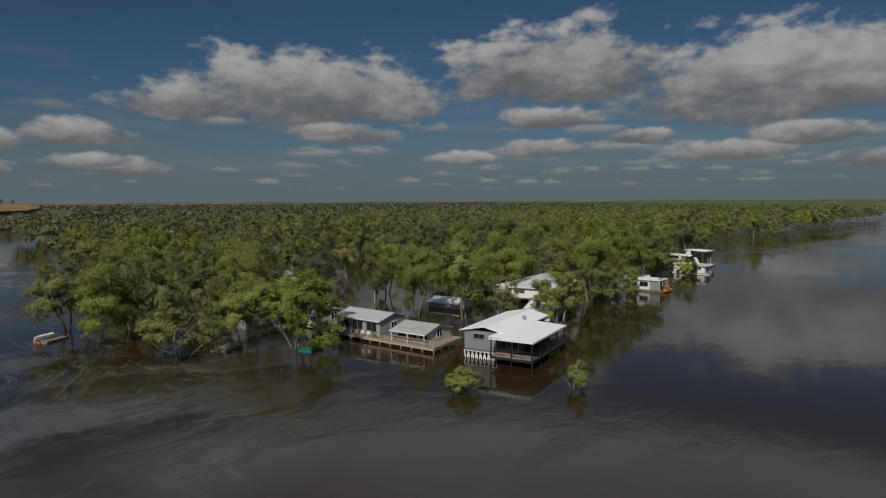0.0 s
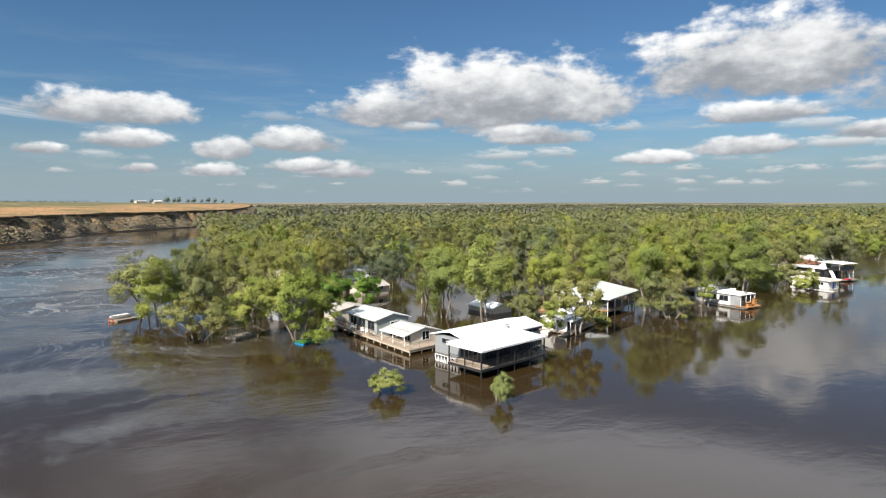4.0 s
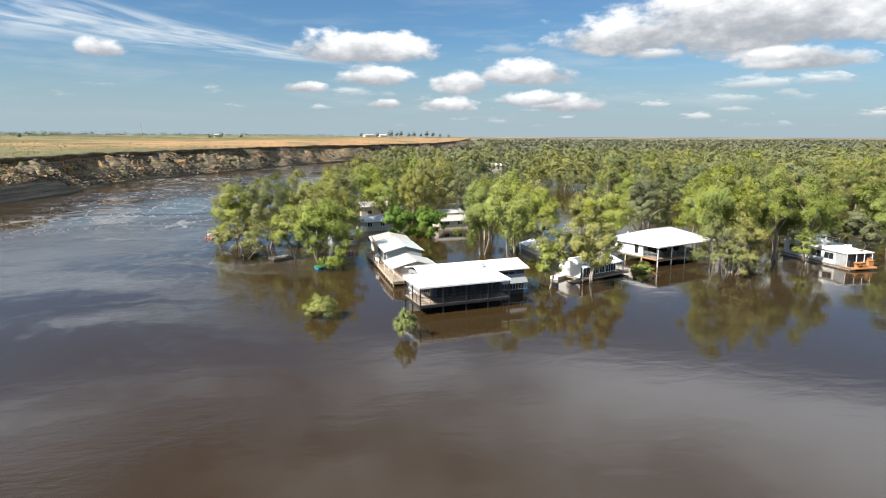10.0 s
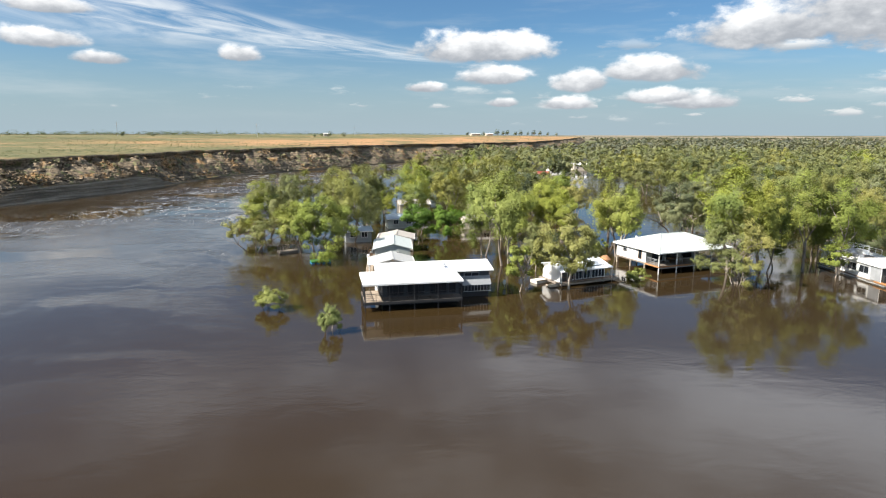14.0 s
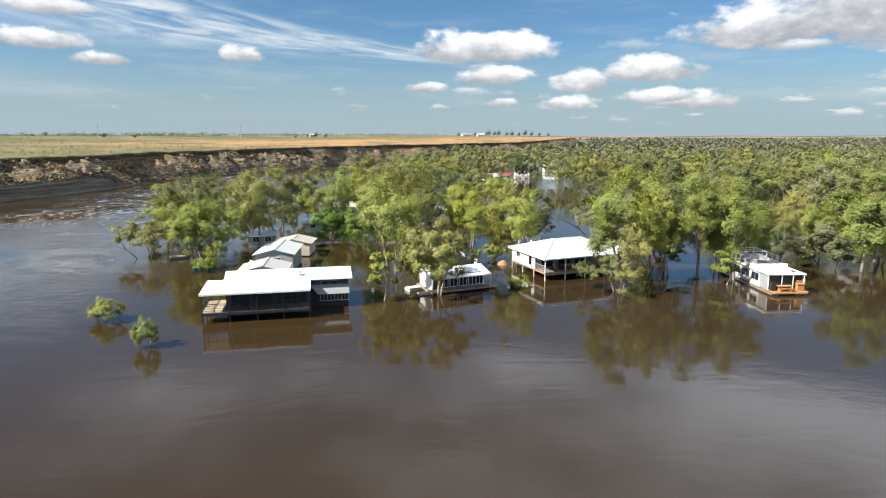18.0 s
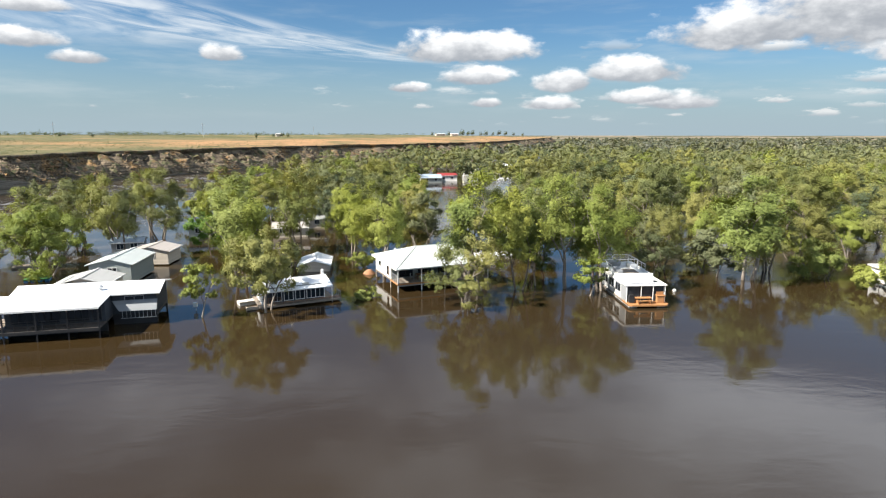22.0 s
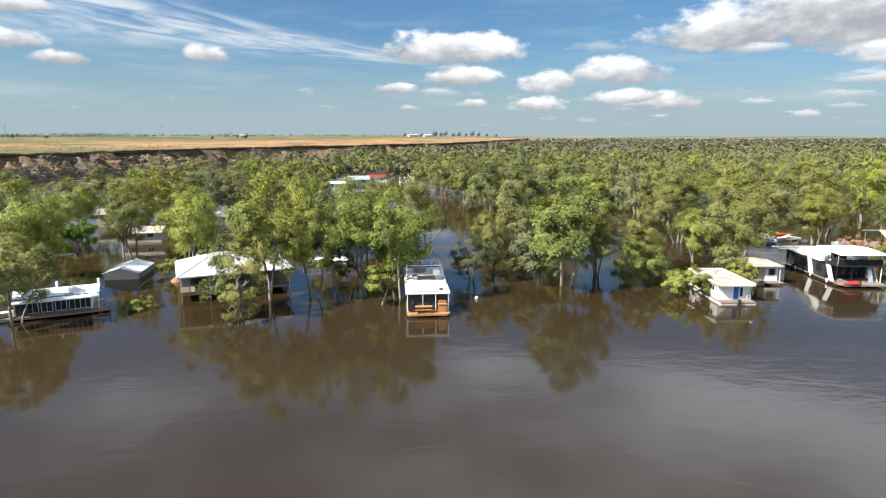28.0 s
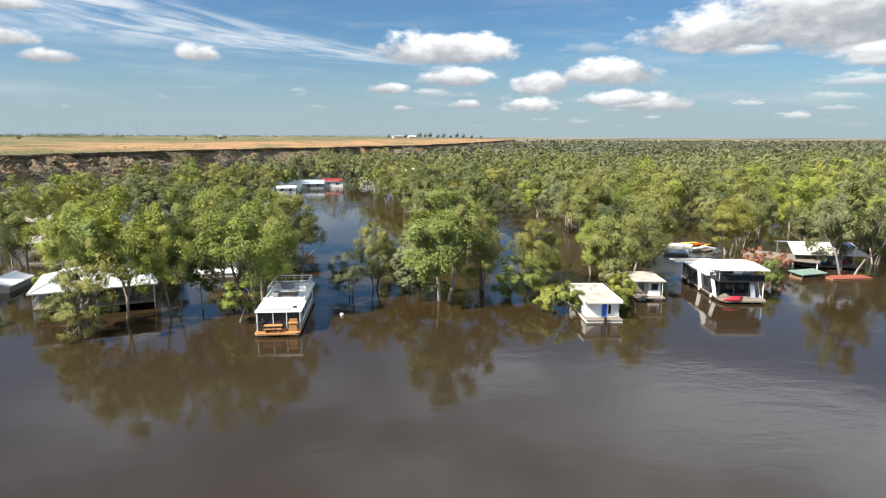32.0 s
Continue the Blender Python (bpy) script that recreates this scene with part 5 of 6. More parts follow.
for k, (u, v) in enumerate(((2.4, 25.2), (2.5, 26.3), (2.3, 27.6), (2.6, 28.6), (2.4, 30.2), (2.5, 31.5), (2.2, 33.4))):
    deck_chair(house_m @ pose(u + (v - 25) * 0.11 + 0.45, v, 0.74, 0, 0, 60 + 40 * k), "white" if k % 3 else "timber", "white outdoor chair standing on the walkway deck" if k % 3 else "brown outdoor chair standing on the walkway deck")


def hut():
    """White hut on a low deck under the leaning gum."""
    h = thing("hut", pose(21.2, 83.1, 0, 0, 0, 24.5), "white hut with skillion roof and glazed front on a low deck", "hut", "river houses")
    L, D, fl = 8.9, 5.2, 0.45
    part("roof_sheet", slab([(0, 0, 2.12), (L, 0, 2.12), (L, D * 0.62, 2.85), (0, D * 0.62, 2.85)], 0.08), "roof_white", h)
    part("roof_sheet", slab([(0, D * 0.62, 2.85), (L, D * 0.62, 2.85), (L, D, 2.45), (0, D, 2.45)], 0.08), "roof_white", h)
    part("ridge_cap", blk(0, L, D * 0.62 - 0.12, D * 0.62 + 0.12, 2.84, 2.89), "roof_white", h)
    part("gutter", blk(0, L, -0.07, -0.01, 1.98, 2.1), "white", h)
    part("floor", blk(-0.2, L + 0.3, -0.3, D, fl - 0.22, fl), "deck_grey", h)
    w0 = 0.75
    part("wall", prism([(w0 - 0.0, 0.1), (D - 0.25, 0.1), (D - 0.25, 2.42), (D * 0.62, 2.74), (w0, 2.36)], 0.3, 0.45, "x"), "wall_white", h, "bright white end wall")
    part("wall", prism([(w0, 0.1), (D - 0.25, 0.1), (D - 0.25, 2.42), (D * 0.62, 2.74), (w0, 2.36)], L - 1.0, L - 0.85, "x"), "wall_white", h)
    part("wall", blk(0.45, L - 1.0, w0 + 0.02, w0 + 0.14, fl, 2.36), "wall_navy", h)
    part("wall", blk(0.45, L - 1.0, D - 0.4, D - 0.27, 0.1, 2.4), "wall_white", h)
    for u in (2.1, 3.5, 4.9, 6.3, 7.4):
        window(h, (u, w0, fl + 1.0), (0, -1, 0), 1.15, 1.65, "white", 2, "glazed_door")
    posts(h, [(0.15, 0.1), (L - 0.1, 0.1)], -2.0, 2.04, 0.09, "white")
    posts(h, [(0.2, D - 0.3), (3, D - 0.3), (6, D - 0.3), (L, D - 0.3), (L, 1.5)], -2.0, fl - 0.2, 0.15, "timber", "stilt")
    railing(h, (0.15, 0.1), (2.4, 0.1), fl, 0.85, "timber", 0.8, 2)
    railing(h, (L + 0.9, -0.2), (L + 0.9, 1.6), fl, 0.85, "grey", 0.9, 2)
    part("side_deck", blk(L + 0.3, L + 1.0, -0.3, 1.8, fl - 0.22, fl), "deck_grey", h)
    railing(h, (2.6, -0.2), (L + 0.9, -0.2), fl, 0.3, "timber", 1.6, 1, "kick_rail")
    part("step", blk(-1.6, -0.2, 0.2, 1.3, 0.06, 0.24), "timber_pale", h)
    part("chimney", rod((4.4, 3.9, 2.6), (4.4, 3.9, 3.5), 0.13, 8), "white", h)
    part("roof_patch", slab([(5.3, 0.7, 2.30), (6.2, 0.7, 2.30), (6.2, 1.5, 2.51), (5.3, 1.5, 2.51)], 0.03), "canvas", h, "stained roof patch")
    part("tank_stand", blk(L - 0.3, L, D - 0.9, D - 0.6, 2.4, 3.3), "white", h)
    p = thing("pontoon", pose(19.2, 86.0, 0, 0, 0, 32.3), "cream box pontoon moored against the hut", "pontoon")
    part("hull", blk(-1.5, 0.5, -0.4, 1.0, -0.15, 0.40), "canvas", p)
    part("rim", blk(-1.55, 0.55, -0.45, -0.4, 0.32, 0.46), "timber_pale", p)


hut()


def bungalow():
    """Large white house on stilts with a hip roof and a deep verandah."""
    h = thing("stilt_house", pose(37.09, 90.31, 0, 0, 0, 21.6), "white stilt house with hipped pale roof and shaded verandah", "house", "river houses")
    L, D, ev, rd, fl = 14.3, 11.2, 3.32, 5.15, 1.25
    r0, r1, rv = 4.9, 9.6, 5.7
    part("roof_sheet", slab([(0, 0, ev), (L, 0, ev), (r1, rv, rd), (r0, rv, rd)], 0.09), "roof_green", h)
    part("roof_sheet", slab([(L, D, ev), (0, D, ev), (r0, rv, rd), (r1, rv, rd)], 0.09), "roof_green", h)
    part("roof_sheet", slab([(0, D, ev), (0, 0, ev), (r0, rv, rd)], 0.09), "roof_green", h)
    part("roof_sheet", slab([(L, 0, ev), (L, D, ev), (r1, rv, rd)], 0.09), "roof_green", h)
    for a, b in (((0, 0, ev), (r0, rv, rd)), ((L, 0, ev), (r1, rv, rd)), ((0, D, ev), (r0, rv, rd)), ((L, D, ev), (r1, rv, rd)), ((r0, rv, rd), (r1, rv, rd))):
        part("ridge_cap", rod(a, b, 0.09, 6), "roof_green", h)
    for b in ((0, L, -0.06, 0), (0, L, D, D + 0.06)):
        part("gutter", blk(*b, ev - 0.16, ev), "white", h)
    for b in ((-0.06, 0, 0, D), (L, L + 0.06, 0, D)):
        part("gutter", blk(*b, ev - 0.16, ev), "white", h)
    part("floor", blk(0.4, L - 0.4, 0.5, D - 0.4, fl - 0.25, fl), "deck_grey", h)
    part("deck_edge", blk(0.38, 6.5, 0.46, 0.52, fl - 0.25, fl - 0.05), "deck_orange", h, "orange timber deck edge")
    part("deck_edge", blk(0.34, 0.40, 0.5, 3.6, fl - 0.25, fl - 0.05), "deck_orange", h, "orange timber deck edge")
    part("wall", blk(0.45, 0.6, 3.6, D - 0.45, fl - 0.1, ev), "wall_white", h, "bright white side wall")
    part("wall", blk(0.6, L - 3.5, 3.6, 3.75, fl, ev), "wall_sage", h)
    part("wall", blk(0.6, L - 0.5, D - 0.6, D - 0.45, fl - 0.1, ev), "wall_white", h)
    part("wall", blk(L - 3.5, L - 3.35, 3.75, D - 0.6, fl, ev), "wall_white", h)
    for u in (2.6, 5.4, 8.4):
        window(h, (u, 3.57, fl + 1.05), (0, -1, 0), 2.0, 1.85, "black", 2, "sliding_door")
    window(h, (0.43, 4.9, fl + 1.1), (-1, 0, 0), 0.8, 1.5, "timber", 1)
    window(h, (0.43, 8.6, fl + 1.3), (-1, 0, 0), 1.0, 0.9, "white", 2)
    posts(h, [(0.45, 0.55), (3.8, 0.55), (7.2, 0.55), (10.6, 0.55), (13.8, 0.55), (13.8, 4.0), (13.8, 7.5)], -2.4, ev - 0.05, 0.12, "white")
    posts(h, [(0.5, 3.8), (0.5, 7.2), (0.5, 10.6), (4, 4), (8, 4), (12, 4), (4, 10), (8, 10), (12, 10), (13.6, 10.6)], -2.4, fl - 0.2, 0.18, "timber_pale", "stilt")
    part("bearer", blk(0.5, L - 0.5, 0.55, 0.7, fl - 0.45, fl - 0.25), "grey", h)
    railing(h, (3.8, 0.6), (13.8, 0.6), fl, 0.95, "grey", 1.1, 3)
    railing(h, (0.45, 0.6), (0.45, 3.5), fl, 0.95, "grey", 1.0, 3)
    part("roof_vent", tube(bmesh.new(), [(3.0, 9.2, 3.9), (3.0, 9.2, 4.3), (3.0, 9.2, 4.5)], [0.14, 0.22, 0.06], 10), "steel", h)


bungalow()
porch = pose(37.09, 90.31, 0, 0, 0, 21.6)
vt = thing("verandah_table", porch @ pose(4.4, 2.0, 1.25), "dark timber table on the shaded verandah", "table")
part("tabletop", blk(-0.9, 0.9, -0.45, 0.45, 0.70, 0.76), "timber", vt)
for x in (-0.8, 0.72):
    for y in (-0.38, 0.30):
        part("leg", blk(x, x + 0.08, y, y + 0.08, 0, 0.70), "timber", vt)
for x, y, a in ((2.9, 1.8, 80), (5.9, 2.2, 260), (8.6, 1.7, 170), (9.8, 2.1, 200)):
    deck_chair(porch @ pose(x, y, 1.25, 0, 0, a), "grey", "grey chair on the shaded verandah")

sh = thing("shed", pose(21.4, 103.9, 0, 0, 0, 6.0), "cream metal shed drowned almost to its eaves", "shed", "river houses")
gable_roof(sh, -0.15, 4.85, -0.15, 7.2, 1.0, 1.75, "roof_white", False)
part("wall", prism([(0, -1.5), (4.7, -1.5), (4.7, 0.98), (2.35, 1.64), (0, 0.98)], 0, 0.1), "wall_cream", sh)
part("wall", prism([(0, -1.5), (4.7, -1.5), (4.7, 0.98), (2.35, 1.64), (0, 0.98)], 6.9, 7.0), "wall_cream", sh)
part("wall", blk(0, 0.1, 0.1, 6.9, -1.5, 0.97), "wall_cream", sh)
# right wall in darker cladding: its shaded side put into the colour
part("wall", blk(4.6, 4.7, 0.1, 6.9, -1.5, 0.97), "wall_grey", sh)
part("roller_door", blk(0.9, 3.8, -0.03, 0.0, -1.4, 0.75), "wall_cream", sh)

sd = thing("sand_heap", pose(32.4, 102.8, 0), "low orange sand heap showing above the water", "sand")
part("heap", tube(bmesh.new(), [(0, 0, -0.6), (0, 0, 0.1), (0.1, 0, 0.45), (0.2, 0.1, 0.6)], [1.3, 0.95, 0.5, 0.1], 12), "sand", sd, "", True)


def back_hut(x, y, turn, w, d, eave, rise, roof, wall, label, fl=0.4):
    h = thing("hut", pose(x, y, 0, 0, 0, turn), label, "hut", "huts among the trees")
    gable_roof(h, -0.3, w + 0.3, -0.3, d + 0.3, eave, eave + rise, roof, True)
    for b in ((0, w, 0, 0.12), (0, w, d - 0.12, d), (0, 0.12, 0.12, d - 0.12), (w - 0.12, w, 0.12, d - 0.12)):
        part("wall", blk(*b, fl - 0.5, eave), wall, h)
    for u in (0, w - 0.12):
        part("gable_end", prism([(0, eave), (d, eave), (d / 2, eave + rise - 0.08)], u, u + 0.12, "x"), wall, h)
    for k in range(2):
        window(h, (w * (0.28 + 0.44 * k), -0.02, fl + 1.1), (0, -1, 0), 1.2, 1.1, "white", 2)
    posts(h, [(0.2, 0.2), (w - 0.2, 0.2), (0.2, d - 0.2), (w - 0.2, d - 0.2)], -2.4, fl - 0.4, 0.18, "timber", "stilt")
    return h


back_hut(-6.5, 158, 12, 8, 6, 3.0, 0.9, "roof_rust", "wall_cream", "old hut with patched iron roof among gum trees")
back_hut(-7.5, 136, 12, 6.5, 5, 2.2, 0.8, "roof_blue", "wall_sage", "low shed with dull blue-grey roof behind the cottages")
back_hut(9.5, 136, 8, 7, 5, 2.0, 0.9, "roof_rust", "wall_cream", "weathered hut half drowned among gum trees")
back_hut(17, 160, 4, 7, 5, 2.2, 0.8, "roof_grey", "wall_cream", "grey-roofed hut deep among the gum trees")
back_hut(12, 148, 10, 6, 5, 2.2, 0.7, "roof_grey", "wall_cream", "cream hut with grey roof among gum trees")
back_hut(38, 280, 8, 9, 9, 2.2, 1.3, "roof_blue", "wall_sage", "house with blue-grey gable roof at the channel's end")
back_hut(45.5, 289, 5, 8.5, 6, 2.6, 1.0, "roof_red", "wall_white", "boathouse with bright red roof and white front")
back_hut(32, 258, 8, 7, 5, 2.2, 0.7, "roof_white", "wall_white", "low white-roofed hut beside the channel")
back_hut(59, 322, 5, 7, 6, 3.4, 1.0, "roof_white", "wall_white", "distant white hut showing above the trees")
back_hut(80, 362, 5, 8, 6, 3.2, 1.2, "roof_white", "wall_cream", "distant pale house among the trees")
back_hut(-14, 118, 15, 5, 4, 2.2, 0.6, "roof_blue", "wall_grey", "small grey shed hidden behind gum trees")


# ---- boats ----
def pontoon_hull(parent, w, L, z, mat="white", deckmat="deck_grey"):
    """Two floats under a flat deck; origin at the front left corner."""
    for u in (0.25, w - 1.25):
        part("float", prism([(u, -0.35), (u + 1.0, -0.35), (u + 1.0, z - 0.14), (u, z - 0.14)], 0.3, L - 0.2), mat, parent)
    part("deck", blk(0, w, 0, L, z - 0.13, z), deckmat, parent)


M["screen"] = surface("dark_fly_mesh", (0.03, 0.032, 0.036), (0.045, 0.047, 0.05), 2.0, 0.6)


def houseboat():
    """White houseboat with an orange timber fore-deck and a railed sun deck."""
    h = thing("houseboat", pose(65.66, 83.0, 0, 0, 0, 2.0), "white houseboat with orange timber foredeck moored among trees", "houseboat", "moored houseboats")
    w, L = 5.0, 15.0
    pontoon_hull(h, w, L, 0.4)
    part("foredeck", slab([(0.35, -0.35, 0.46), (w - 0.35, -0.35, 0.46), (w, 0.0, 0.46), (w, 2.2, 0.46), (0, 2.2, 0.46), (0, 0.0, 0.46)], 0.2), "deck_orange", h, "orange oiled timber foredeck")
    part("roof", slab([(-0.1, 0.9, 2.64), (w + 0.1, 0.9, 2.64), (w + 0.1, L - 0.3, 2.7), (-0.1, L - 0.3, 2.7)], 0.14), "white", h)
    part("wall", blk(0.25, 0.37, 3.2, L - 0.6, 0.4, 2.55), "white", h)
    part("wall", blk(w - 0.37, w - 0.25, 3.2, L - 0.6, 0.4, 2.55), "white", h)
    part("wall", blk(0.37, w - 0.37, 3.2, 3.32, 0.4, 2.55), "grey", h)
    part("wall", blk(0.37, w - 0.37, L - 0.72, L - 0.6, 0.4, 2.55), "white", h)
    for k in range(3):
        window(h, (1.1 + 1.4 * k, 3.18, 1.45), (0, -1, 0), 1.25, 1.9, "black", 1, "sliding_door")
    for k in range(4):
        window(h, (0.24, 4.6 + 2.5 * k, 1.6), (-1, 0, 0), 1.9, 1.1, "grey", 2)
        window(h, (w - 0.24, 4.6 + 2.5 * k, 1.6), (1, 0, 0), 1.9, 1.1, "grey", 2)
    for x0 in (0.12, w - 0.18):
        part("side_screen", blk(x0, x0 + 0.06, 1.2, 3.2, 0.5, 2.5), "grey", h)
    posts(h, [(0.1, 1.0), (w - 0.1, 1.0), (1.9, 1.0), (3.4, 1.0)], 0.45, 2.52, 0.08, "white")
    for a, b in ((0.16, 1.84), (1.96, 3.34), (3.46, w - 0.16)):
        part("insect_screen", blk(a, b, 1.32, 1.35, 0.5, 2.5), M["screen"], h, "dark mesh screen")
    # sun deck
    part("sundeck", blk(0.25, w - 0.25, 5.2, L - 1.0, 2.71, 2.80), "white", h)
    part("deck_mat", blk(1.0, w - 1.2, 6.4, 9.4, 2.80, 2.83), "deck_grey", h, "dark weathered deck mat")
    part("sofa", blk(0.9, 1.5, 6.6, 9.0, 2.83, 3.25), "grey", h)
    part("locker", blk(w - 1.3, w - 0.5, 9.8, 11.6, 2.80, 3.35), "white", h)
    part("canopy_frame", rod((0.25, 10.2, 3.95), (w - 0.25, 10.2, 3.95), 0.05), "white", h)
    posts(h, [(0.25, 10.2), (w - 0.25, 10.2), (0.25, 13.6), (w - 0.25, 13.6)], 2.8, 3.98, 0.07, "white", "canopy_post")
    part("canopy_frame", rod((0.25, 13.6, 3.95), (w - 0.25, 13.6, 3.95), 0.05), "white", h)
    part("canopy_frame", rod((0.25, 10.2, 3.95), (0.25, 13.6, 3.95), 0.05), "white", h)
    part("canopy_frame", rod((w - 0.25, 10.2, 3.95), (w - 0.25, 13.6, 3.95), 0.05), "white", h)
    part("coaming", blk(0.1, w - 0.1, 5.0, 5.2, 2.66, 3.15), "white", h)
    part("coaming", blk(0.1, 0.25, 5.2, L - 1.0, 2.66, 3.0), "white", h)
    part("coaming", blk(w - 0.25, w - 0.1, 5.2, L - 1.0, 2.66, 3.0), "white", h)
    railing(h, (0.2, L - 1.0), (w - 0.2, L - 1.0), 2.8, 1.05, "white", 1.1, 2)
    railing(h, (0.2, 7.5), (0.2, L - 1.0), 2.8, 1.05, "white", 1.2, 2)
    railing(h, (w - 0.2, 7.5), (w - 0.2, L - 1.0), 2.8, 1.05, "white", 1.2, 2)
    for k in range(6):
        part("solar_panel", blk(0.7 + 0.55 * k, 1.2 + 0.55 * k, 1.3, 1.9, 2.65, 2.69), "grey", h, "grey roof panel")
    part("spa_tub", tube(bmesh.new(), [(2.0, 11.5, 2.8), (2.0, 11.5, 3.35), (2.0, 11.5, 3.45)], [0.8, 0.9, 0.75], 14), "grey", h)
    part("skylight", blk(3.9, 4.4, 2.2, 2.8, 2.65, 2.74), "glass", h)
    # furniture of the foredeck
    t = thing("picnic_table", pose(67.6, 83.5, 0.46, 0, 0, 2), "orange timber picnic table on the houseboat's foredeck", "table")
    part("tabletop", blk(-1.0, 1.0, -0.35, 0.35, 0.68, 0.75), "deck_orange", t)
    for y in (-0.62, 0.37):
        part("bench", blk(-1.0, 1.0, y, y + 0.25, 0.40, 0.45), "deck_orange", t)
    for x in (-0.75, 0.7):
        part("leg", blk(x, x + 0.06, -0.6, 0.6, 0, 0.40), "deck_orange", t)
        part("leg", blk(x, x + 0.06, -0.2, 0.2, 0.40, 0.68), "deck_orange", t)
    c = thing("cabinet", pose(69.8, 83.75, 0.46, 0, 0, 2), "orange timber bar cabinet on the foredeck", "cabinet")
    part("body", blk(-0.45, 0.45, -0.25, 0.25, 0, 0.9), "deck_orange", c)
    part("top", blk(-0.55, 0.55, -0.32, 0.32, 0.9, 0.96), "deck_orange", c)
    part("back", blk(-0.45, 0.45, 0.15, 0.2, 0.96, 1.35), "deck_orange", c)
    b = thing("barbecue", pose(66.2, 83.75, 0.46), "black covered barbecue on the foredeck", "barbecue")
    part("body", blk(-0.3, 0.3, -0.25, 0.25, 0.1, 0.8), "black", b)
    part("lid", prism([(-0.3, 0.8), (0.3, 0.8), (0.22, 1.0), (-0.22, 1.0)], -0.25, 0.25), "black", b)


houseboat()
wb = thing("buoy", pose(74.5, 91.0, 0.0), "small white mooring buoy in open water", "buoy")
part("float", tube(bmesh.new(), [(0, 0, -0.15), (0, 0, 0.02), (0, 0, 0.22), (0, 0, 0.34)], [0.08, 0.24, 0.24, 0.06], 10), "white", wb, "", True)


def small_boat():
    h = thing("houseboat", pose(104.3, 86.8, 0, 0, 0, -1.5), "small white houseboat with flat grimy roof and blue door", "houseboat", "moored houseboats")
    w, L = 4.4, 9.6
    for x0, x1 in ((0, w * 0.5 - 0.05), (w * 0.5 + 0.15, w)):
        part("float", prism([(x0, -0.3), (x1, -0.3), (x1, 0.2), (x0, 0.2)], -0.4, L), "white", h)
        part("deck", blk(x0, x1, -0.45, 1.2, 0.2, 0.36), "deck_grey", h)
    part("deck", blk(0, w, 1.2, L, 0.2, 0.36), "deck_grey", h)
    part("roof", slab([(-0.15, 0.2, 2.3), (w + 0.15, 0.2, 2.3), (w + 0.15, L - 0.1, 2.42), (-0.15, L - 0.1, 2.42)], 0.12), M["grimy_roof"], h)
    for b in ((-0.15, -0.03, 0.3, L - 0.1), (w + 0.03, w + 0.15, 0.3, L - 0.1), (-0.03, w + 0.03, L - 0.25, L - 0.1)):
        part("roof_rail", blk(*b, 2.36, 2.56), "white", h)
    for x, y, a, c in ((0.6, 8.2, 0.5, 0.35), (1.5, 8.6, 0.7, 0.2), (2.9, 8.3, 0.45, 0.3), (3.6, 5.2, 0.35, 0.15)):
        part("roof_box", blk(x, x + a, y, y + 0.5, 2.41, 2.41 + c), "canvas", h)
    part("wall", blk(0.2, w - 0.2, 0.95, 1.07, 0.36, 2.2), "white", h)
    part("wall", blk(0.2, w - 0.2, L - 0.5, L - 0.38, 0.36, 2.2), "white", h)
    part("wall", blk(0.2, 0.32, 1.07, L - 0.5, 0.36, 2.2), "white", h)
    part("wall", blk(w - 0.32, w - 0.2, 1.07, L - 0.5, 0.36, 2.2), "white", h)
    d = part("door", blk(2.15, 2.75, 0.90, 0.95, 0.4, 2.05), "blue", h, "blue painted door")
    part("door_handle", blk(2.62, 2.68, 0.87, 0.90, 1.1, 1.2), "steel", d)
    window(h, (3.1, 0.93, 1.35), (0, -1, 0), 0.45, 1.3, "white", 1)
    for v in (2.6, 4.6, 6.6):
        window(h, (0.18, v, 1.6), (-1, 0, 0), 1.5, 0.7, "white", 2)
    ld = part("ladder", bmesh.new(), "white", h)
    bm = bmesh.new()
    for x in (3.75, 4.2):
        box(bm, x - 0.03, x + 0.03, 0.72, 0.78, 0.3, 2.4)
    bm.to_mesh(ld.data)
    bm.free()
    me = mesh_of("rung", blk(3.75, 4.2, 0.72, 0.77, 0, 0.04), "white")
    for k in range(6):
        shared("rung", me, ld, Matrix.Translation((0, 0, 0.55 + 0.3 * k)))
    part("roof_vent", rod((2.2, 6.5, 2.35), (2.2, 6.5, 2.75), 0.1, 8), "steel", h)
    part("outboard_motor", prism([(2.0, 0.0), (2.4, 0.0), (2.35, 0.75), (2.05, 0.75)], -0.7, -0.4), "black", h)


M["grimy_roof"] = surface("grimy_boat_roof", (0.47, 0.43, 0.37), (0.24, 0.205, 0.17), 0.7, 0.8, stain=0.45)
small_boat()

mb = thing("pontoon_boat", pose(114.0, 96.2, 0, 0, 0, -4), "tiny pontoon boat with pale cabin and flat roof", "boat", "moored houseboats")
mb.scale = (1.18, 1.1, 1.1)
pontoon_hull(mb, 3.4, 6.5, 0.35)
part("roof", slab([(-0.15, 0.6, 2.35), (3.55, 0.6, 2.35), (3.55, 6.2, 2.4), (-0.15, 6.2, 2.4)], 0.1), M["grimy_roof"], mb)
part("cabin", blk(1.7, 3.1, 1.2, 5.8, 0.35, 2.25), "white", mb)
part("cabin", blk(0.3, 1.7, 3.0, 5.8, 0.35, 2.25), "grey", mb)
window(mb, (2.4, 1.18, 1.5), (0, -1, 0), 0.8, 0.9, "grey", 1)
posts(mb, [(0.2, 0.8), (3.2, 0.8)], 0.35, 2.26, 0.06, "white")


